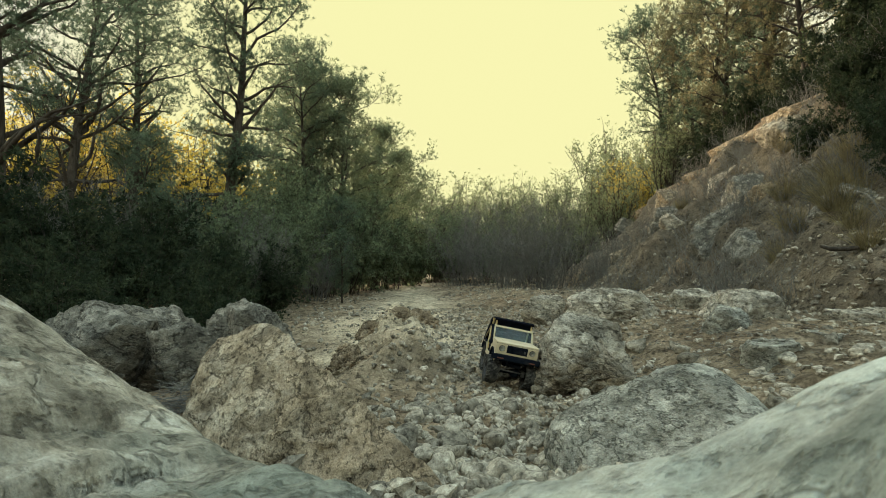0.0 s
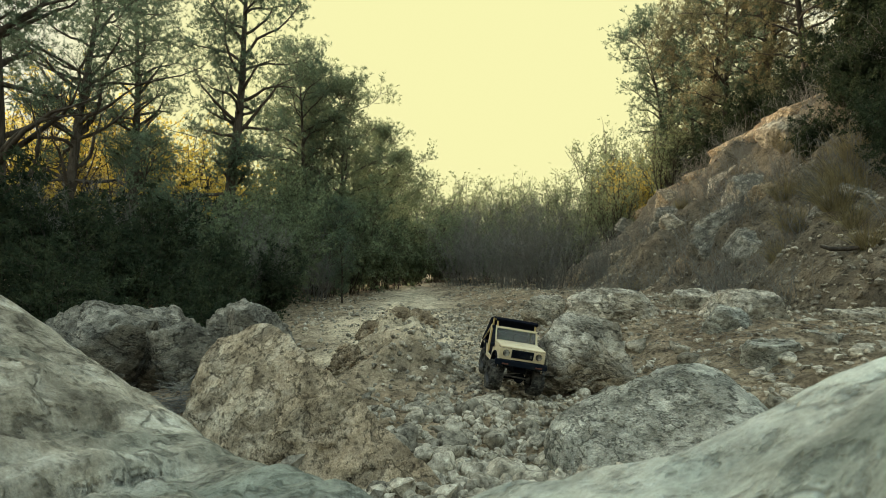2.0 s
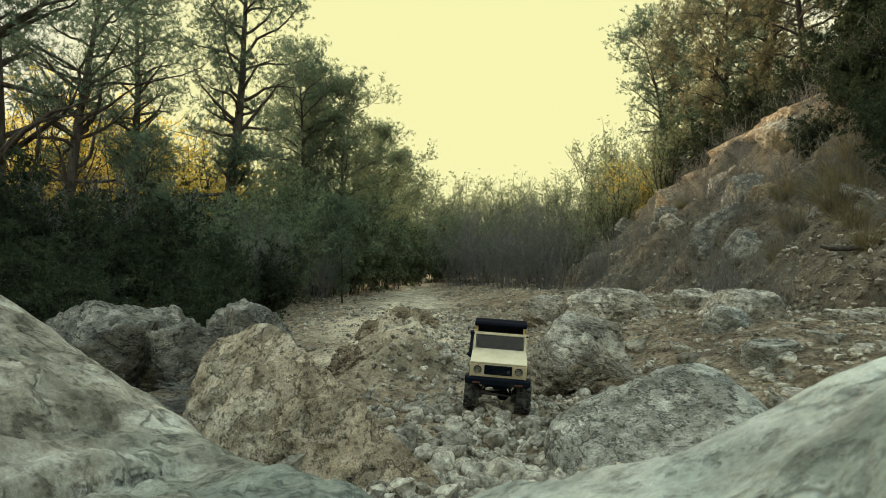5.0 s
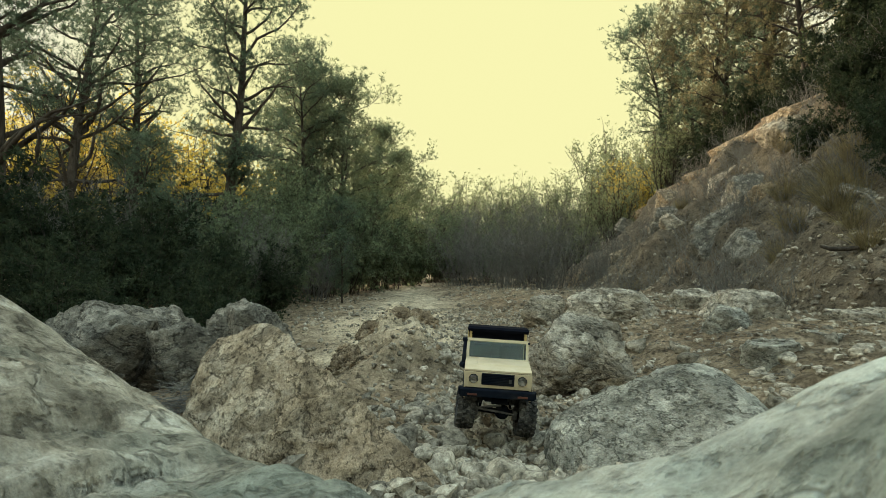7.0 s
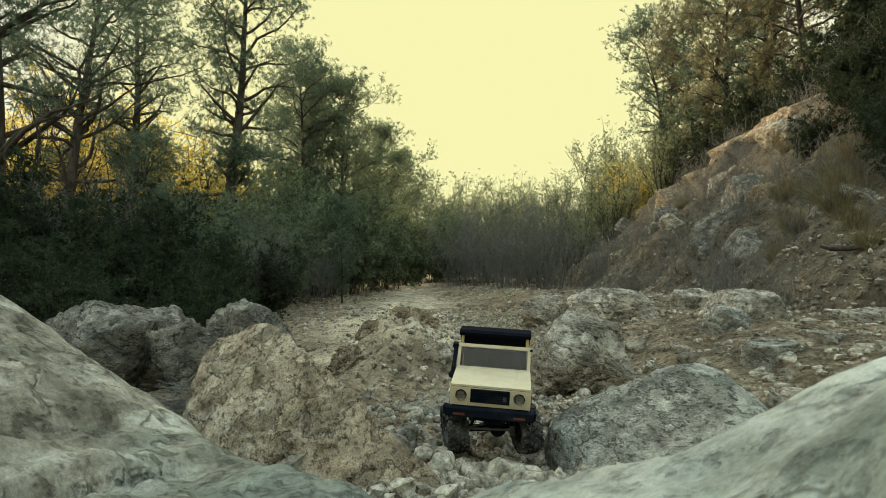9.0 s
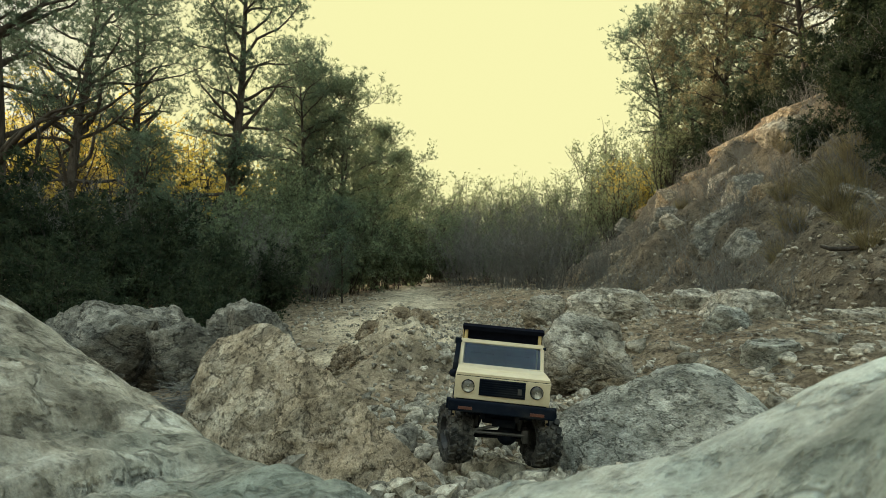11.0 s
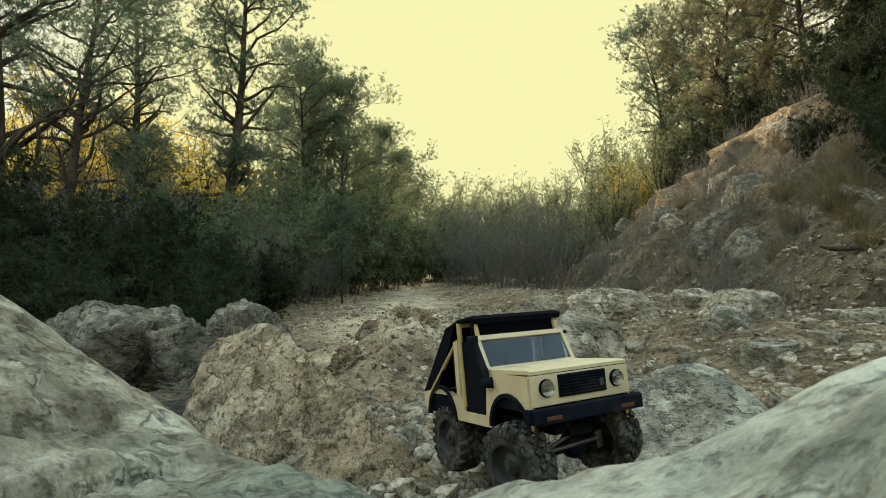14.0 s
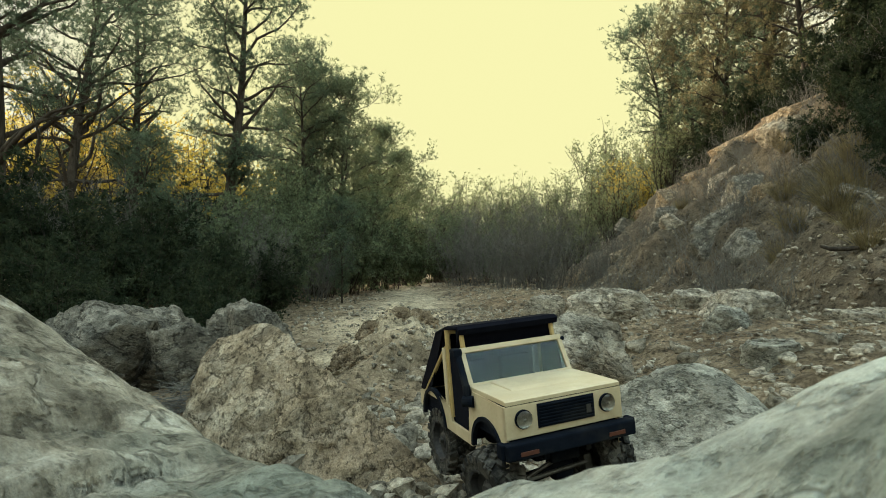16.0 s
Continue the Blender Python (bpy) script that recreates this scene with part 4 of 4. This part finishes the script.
def build_rim(side, r=.0525, w=.041):
    bm = bmesh.new()
    x = side * w * .5
    prof = [(x * 1.02, .62 * r), (x * .98, .55 * r), (x * .55, .50 * r), (x * .45, .30 * r), (x * .75, .20 * r), (x * .78, .001)]
    n = 28
    rings = [[bm.verts.new((px, math.cos(2 * math.pi * k / n) * q, math.sin(2 * math.pi * k / n) * q)) for px, q in prof] for k in range(n)]
    for k in range(n):
        for i in range(len(prof) - 1):
            bm.faces.new((rings[k][i], rings[k][i + 1], rings[(k + 1) % n][i + 1], rings[(k + 1) % n][i]))
    for k in range(10):
        box(bm, -.0012, .0012, -.0016, .0016, .545 * r, .60 * r, 0, pose(x * 1.0, 0, 0, 36 * k))
    bmesh.ops.recalc_face_normals(bm, faces=bm.faces)
    return bm


def build_truck():
    truck = tagged(new("toy_truck"), "cream toy off-road truck with black soft top and knobbly tyres", "toy truck")
    side = ([(.149, .120), (.149, .159), (.046, .161), (.044, .150), (.036, .099), (-.028, .099), (-.033, .120), (-.169, .120), (-.171, .096), (-.152, .090)]
            + arc(-.103, .083, .050, 10, 170)[::-1] + [(-.050, .084), (.046, .084)] + arc(.096, .086, .048, 0, 180)[::-1])
    for x in (-.0835, .0795):
        part("side_panel", profile(side, x, x + .004), CREAM, truck)
    for sd in (-1, 1):
        x0, x1 = sorted((sd * .030, sd * .0792))
        part("wheel_well", one_box(x0, x1, .046, .1435, .113, .156), BLACK, truck, "black wheel well")
        part("rear_wheel_well", one_box(x0, x1, -.160, -.055, .110, .118), BLACK, truck, "black wheel well")
        for cy, cz, rr in ((.096, .086, .048), (-.103, .083, .050)):
            x0, x1 = sorted((sd * .080, sd * .0862))
            part("arch_flare", profile(arc(cy, cz, rr + .0015, 2, 178, 14) + arc(cy, cz, rr - .004, 178, 2, 14), x0, x1), BLACK, truck, "black wheel arch flare")
    face = part("front_panel", one_box(-.0835, .0835, .1435, .1515, .1205, .1600, .0015), CREAM, truck)
    g = part("grille", one_box(-.0405, .0405, .1517, .1535, .1290, .1580, .0005), BLACK, truck, "black slatted grille")
    for i in range(7):
        z = .1315 + i * .0039
        part("slat", one_box(-.0385, .0385, .1535, .1556, z, z + .0017, .0004), BLACK, g)
    part("latch", one_box(-.034, -.027, .1556, .1562, .1365, .1465), STEEL, g, "small pale grille badge plate")
    for x in (-.06, .06):
        h = part("headlight", rod(bmesh.new(), (x, .1515, .143), (x, .1540, .143), .0115, 28), BLACK, truck, "round headlight with clear lens")
        bm = bmesh.new()
        m = Matrix.Translation((x, .1550, .143)) @ pose(0, 0, 0, -90)
        bmesh.ops.create_cone(bm, cap_ends=False, segments=28, radius1=.0008, radius2=.0104, depth=.0010, matrix=m)
        bmesh.ops.create_icosphere(bm, subdivisions=2, radius=.0018, matrix=Matrix.Translation((x, .1553, .143)))
        part("reflector", bm, CHROME, h, "silver reflector")
        bm = bmesh.new()
        bmesh.ops.create_uvsphere(bm, u_segments=24, v_segments=12, radius=.0104, matrix=Matrix.Translation((x, .1555, .143)) @ Matrix.Diagonal((1, .42, 1, 1)))
        for f in bm.faces:
            f.smooth = True
        part("lens", bm, LENS, h, "clear lens")
    part("hood", profile([(.1515, .1612), (.1515, .1655), (.146, .1668), (.100, .1668), (.043, .1655), (.043, .1590)], -.0825, .0825, .0012), CREAM, truck)
    part("hood_bulge", profile([(.120, .1655), (.105, .1686), (.047, .1680), (.047, .1640)], -.052, .052, .0012), CREAM, truck)
    part("hood_seam", one_box(-.0815, .0815, .045, .1500, .1575, .1612), BLACK, truck, "dark gap under the hood")
    # windscreen frame, leaning back
    bm = bmesh.new()
    b, t = (.0445, .1625), (.019, .2105)
    w0, w1 = .0785, .0770
    lean = math.degrees(math.atan2(b[0] - t[0], t[1] - b[1]))
    length = math.hypot(b[0] - t[0], t[1] - b[1])
    m = pose(0, b[0], b[1], lean)
    for s in (-1, 1):
        box(bm, s * w0 - .0035, s * w0 + .0035, -.003, .003, 0, length, .001, m)
    box(bm, -w0 - .0035, w0 + .0035, -.0035, .0035, length - .006, length + .002, .001, m)
    box(bm, -w0 - .0035, w0 + .0035, -.0035, .0035, -.002, .005, .001, m)
    part("windscreen_frame", bm, CREAM, truck)
    part("windscreen", one_box(-w0 + .003, w0 - .003, -.0008, .0008, .004, length - .005, m=m), WINDSCREEN, truck, "dusty clear windscreen")
    part("cowl", one_box(-.0795, .0795, .030, .048, .150, .1635, .001), CREAM, truck)
    for s in (-1, 1):
        part("hinge", rod(bmesh.new(), (s * .080, .0225, .207), (s * .086, .0225, .207), .003, 10), BLACK, truck)
    # cabin
    part("dashboard", one_box(-.0785, .0785, .012, .030, .125, .160, .002), CABIN, truck, "dark dashboard")
    part("cabin_floor", one_box(-.0785, .0785, -.17, .030, .088, .098), CABIN, truck)
    for s in (-1, 1):
        seat = part("seat", one_box(s * .038 - .026, s * .038 + .026, -.045, .0, .098, .120, .004), CABIN, truck, "dark seat")
        part("seat_back", one_box(s * .038 - .026, s * .038 + .026, -.056, -.043, .105, .180, .004), CABIN, seat)
    part("tub_back", one_box(-.0795, .0795, -.171, -.165, .092, .120, .001), CREAM, truck)
    part("rear_box", one_box(-.0780, .0780, -.163, -.060, .098, .119), CABIN, truck)
    # soft top
    part("roof", profile([(.018, .2310), (.021, .2390), (.014, .2435), (-.030, .2400), (-.078, .2270), (-.075, .2220), (-.030, .2340), (.010, .2370)], -.0815, .0815, .003), CLOTH, truck, "black canvas roof")
    part("rear_curtain", profile([(-.074, .2240), (-.080, .2260), (-.177, .1210), (-.169, .1190)], -.0800, .0800, .001), CLOTH, truck, "black canvas rear curtain")
    part("cabin_curtain", one_box(-.0770, .0770, -.064, -.060, .119, .2240), CLOTH, truck)
    for s in (-1, 1):
        x = s * .0795
        part("side_curtain", profile([(-.045, .2330), (-.078, .2240), (-.171, .1205), (-.125, .1205)], x - .001, x + .001), CLOTH, truck, "black canvas side curtain")
        bm = bmesh.new()
        pts = [(s * .0735, .014, .211), (s * .0735, .008, .2385)]
        rod(bm, *pts, .0036)
        part("roof_post", bm, YELLOW, truck, "yellow roof post")
        bm = rod(bmesh.new(), (s * .079, -.032, .105), (s * .077, -.036, .234), .0042)
        part("roll_bar", bm, YELLOW, truck, "yellow roll bar")
        part("door_pillar", one_box(s * .079 - .003, s * .079 + .003, -.052, -.040, .119, .205, .001), CREAM, truck)
        bm = rod(bmesh.new(), (s * .0785, -.045, .205), (s * .0785, -.150, .121), .0032)
        part("brace", bm, YELLOW, truck, "yellow diagonal brace")
    part("cross_bar", rod(bmesh.new(), (-.077, -.036, .230), (.077, -.036, .230), .0036), YELLOW, truck, "yellow roll bar")
    part("front_valance", profile([(.004, .2110), (.012, .2320), (.012, .2390), (.002, .2390)], -.0790, .0790, .001), CLOTH, truck, "black canvas front valance")
    # snorkel on the truck's right side
    bm = bmesh.new()
    rod(bm, (.0885, .052, .150), (.0885, .050, .168), .0055)
    rod(bm, (.0885, .050, .166), (.0865, .0235, .206), .0048)
    box(bm, .082, .094, .014, .030, .203, .214, .002)
    part("snorkel", bm, BLACK, truck, "black snorkel tube")
    part("air_intake", rod(bmesh.new(), (.0835, .062, .148), (.0935, .050, .148), .0075, 14), BLACK, truck, "black snorkel intake box")
    # near-black sheets added for the shade inside the open doorways
    part("door_curtain", profile([(.040, .100), (-.027, .100), (-.030, .205), (.018, .205)], .0765, .0780), CABIN, truck, "dark sheet standing for the shade in the open doorway")
    part("door_curtain", profile([(.040, .100), (-.027, .100), (-.030, .205), (.018, .205)], -.0780, -.0765), CABIN, truck, "dark sheet standing for the shade in the open doorway")
    # bumper
    bumper = part("bumper", one_box(-.0915, .0915, .1500, .1660, .1005, .1195, .0025), BLACK, truck, "scuffed black bumper")
    for s in (-1, 1):
        part("marker_light", one_box(s * .062 - .012, s * .062 + .012, .1660, .1672, .1050, .1100, .0005), AMBER, bumper, "dull amber marker light")
        part("bumper_end", one_box(s * .0915 - .004, s * .0915 + .004, .146, .160, .102, .120, .002), BLACK, bumper)
    # chassis
    for s in (-1, 1):
        part("frame_rail", one_box(s * .030 - .004, s * .030 + .004, -.160, .150, .088, .099, .001), BLACK, truck)
        for y in (.096, -.106):
            part("shock", rod(rod(bmesh.new(), (s * .042, y - .01, .060), (s * .038, y - .016, .118), .0055, 10), (s * .042, y - .01, .060), (s * .040, y - .014, .095), .0032, 8), STEEL, truck, "dull steel shock absorber")
            part("lower_link", rod(bmesh.new(), (s * .040, y * .9, .050), (s * .026, y * .15, .078), .0033, 8), BLACK, truck)
    part("chassis_plate", one_box(-.056, .056, -.150, .128, .0885, .0975, .001), BLACK, truck)
    part("gearbox", one_box(-.030, .030, .045, .120, .074, .0885, .004), BLACK, truck)
    part("skid_plate", one_box(-.026, .026, -.045, .045, .076, .086, .003), BLACK, truck)
    part("winch", one_box(-.016, .016, .134, .150, .097, .108, .003), BLACK, truck)
    part("servo", one_box(-.030, .012, .105, .128, .072, .086, .002), BLACK, truck)
    axles = []
    for y, nm in ((.096, "front_axle"), (-.103, "rear_axle")):
        bm = rod(bmesh.new(), (-.056, y, .056), (.056, y, .056), .0075, 12)
        bmesh.ops.create_uvsphere(bm, u_segments=16, v_segments=10, radius=.019, matrix=Matrix.Translation((-.018, y, .056)))
        ax = part(nm, bm, BLACK, truck, "black axle tube with round gear case")
        axles.append(ax)
    part("steering_link", rod(bmesh.new(), (-.048, .116, .060), (.048, .116, .064), .0030, 8), STEEL, axles[0], "grey steering rod")
    part("drag_link", rod(bmesh.new(), (-.012, .118, .080), (.050, .114, .064), .0028, 8), STEEL, axles[0], "grey steering rod")
    for s in (-1, 1):
        part("knuckle", one_box(s * .050 - .006, s * .050 + .006, .086, .118, .046, .070, .003), STEEL, axles[0], "grey steering knuckle")
    # wheels
    wheels = []
    tyre_me, rims = None, {}
    for y in (.096, -.103):
        for s in (-1, 1):
            w = new("wheel")
            w.parent = truck
            w.location = (s * (.077 if y > 0 else .059), y, .0545)
            if tyre_me is None:
                ty = part("tyre", build_tyre(), RUBBER, w, "dusty black knobbly tyre")
                tyre_me = ty.data
                for f in tyre_me.polygons:
                    f.use_smooth = False
            else:
                ty = new("tyre", tyre_me)
                ty.parent = w
                tagged(ty, "dusty black knobbly tyre")
            if s not in rims:
                rm = part("rim", build_rim(s), RIM_GREY, w, "dark grey deep-dish rim")
                rims[s] = rm.data
            else:
                rm = new("rim", rims[s])
                rm.parent = w
                tagged(rm, "dark grey deep-dish rim")
            part("hub_nut", rod(bmesh.new(), (s * .012, 0, 0), (s * .020, 0, 0), .0045, 6), STEEL, w, "grey hub nut")
            wheels.append((w, s, y))
    return truck, wheels, axles


truck, wheels, axles = build_truck()
CAR_ROWS = [
    (0, 0.245, 2.289, 0.019, -0.5, -11.7, 184.3),
    (0.5, 0.245, 2.209, 0.028, 1.7, -11.5, 190.0),
    (1, 0.243, 2.187, 0.033, 0.8, -9.2, 189.3),
    (1.5, 0.244, 2.158, 0.037, -0.8, -10.1, 187.6),
    (2, 0.238, 2.126, 0.041, -3.1, -9.9, 187.5),
    (2.5, 0.235, 2.059, 0.054, -6.5, -11.0, 187.8),
    (3, 0.243, 2.061, 0.052, -5.7, -10.2, 182.7),
    (3.5, 0.235, 1.972, 0.068, -7.8, -7.2, 174.2),
    (4, 0.204, 1.932, 0.067, -10.9, -4.2, 176.8),
    (6.3, 0.144, 1.616, 0.102, -6.7, -2.8, 168.5),
    (6.5, 0.136, 1.601, 0.093, -5.5, -1.7, 172.6),
    (7, 0.138, 1.533, 0.096, -4.1, -3.3, 176.3),
    (7.5, 0.126, 1.486, 0.103, -3.7, -6.9, 173.6),
    (8, 0.119, 1.402, 0.108, -6.1, -4.4, 169.1),
    (8.5, 0.111, 1.369, 0.119, -8.5, -4.0, 170.5),
    (9, 0.113, 1.317, 0.122, -7.3, -3.0, 172.3),
    (9.2, 0.103, 1.282, 0.128, -8.8, -2.4, 173.7),
    (11.3, 0.101, 1.108, 0.157, 5.4, -5.1, 176.8),
    (11.5, 0.101, 1.101, 0.162, 5.8, -4.3, 179.6),
    (12, 0.104, 1.041, 0.173, 8.7, -3.2, 185.7),
    (12.5, 0.107, 0.974, 0.182, 9.5, 1.1, 191.2),
    (13, 0.107, 0.900, 0.197, 14.1, 3.9, 196.4),
    (13.5, 0.115, 0.873, 0.207, 13.5, 6.6, 199.8),
    (14, 0.128, 0.857, 0.207, 8.9, 0.5, 207.4),
    (14.5, 0.127, 0.849, 0.206, 7.2, 3.3, 204.2),
    (15, 0.111, 0.846, 0.207, 3.6, 4.5, 198.3),
    (15.2, 0.107, 0.843, 0.200, 5.4, 4.8, 200.0),
    (15.5, 0.104, 0.852, 0.197, 4.7, 3.2, 200.9),
    (16, 0.109, 0.826, 0.203, 2.2, 4.1, 201.0),
]

STEER = [(0, 0), (3, 2), (6.3, 3), (7, 4), (7.5, 10), (8, 18), (9.2, 20), (11.3, 18), (12.5, 13), (13.5, 11), (14.5, 8), (16, 8)]
# lean of each axle against the body, and how far it hangs below its rest
LEAN_FRONT = [(0, 0), (3.5, 0), (6.3, -3), (7, -4), (7.5, 0), (9, 6), (11.3, 3), (12.5, 2), (13.5, 3), (14.5, 8), (16, 6)]
LEAN_REAR = [(0, 0), (9, 0), (12.5, -2), (16, -2)]
DROP_FRONT = [(0, .006), (7, .010), (9, .004), (12.5, .002), (14.5, .004), (16, .004)]
DROP_REAR = [(0, .004), (9, .006), (12.5, .008), (16, .008)]


def at(rows, t):
    return float(np.interp(t, [q[0] for q in rows], [q[1] for q in rows]))


def motions():
    walk(truck, [(t, pose(*r)) for t, *r in CAR_ROWS])
    ts = [r[0] for r in CAR_ROWS]
    fine = np.linspace(0, 16, 81)
    xs, ys = (np.interp(fine, ts, [r[k] for r in CAR_ROWS]) for k in (1, 2))
    head = np.radians(np.interp(fine, ts, [r[6] for r in CAR_ROWS]))
    step = np.diff(xs) * -np.sin(head[:-1]) + np.diff(ys) * np.cos(head[:-1])
    roll = np.degrees(np.concatenate([[0], np.cumsum(step)]) / .054)
    for ax, y, lean, drop in ((axles[0], .096, LEAN_FRONT, DROP_FRONT), (axles[1], -.103, LEAN_REAR, DROP_REAR)):
        hub = {float(t): pose(0, y, .0545 - at(drop, t)) @ pose(0, 0, 0, 0, at(lean, t)) for t in fine}
        walk(ax, [(t, m @ pose(0, -y, -.056)) for t, m in hub.items()])
        for w, s, wy in wheels:
            if wy == y:
                walk(w, [(float(t), hub[float(t)] @ pose(s * (.077 if y > 0 else .059), 0, 0, 0, 0, at(STEER, t) if y > 0 else 0) @ pose(0, 0, 0, -float(a) + 40 * s))
                         for t, a in zip(fine, roll)])


motions()
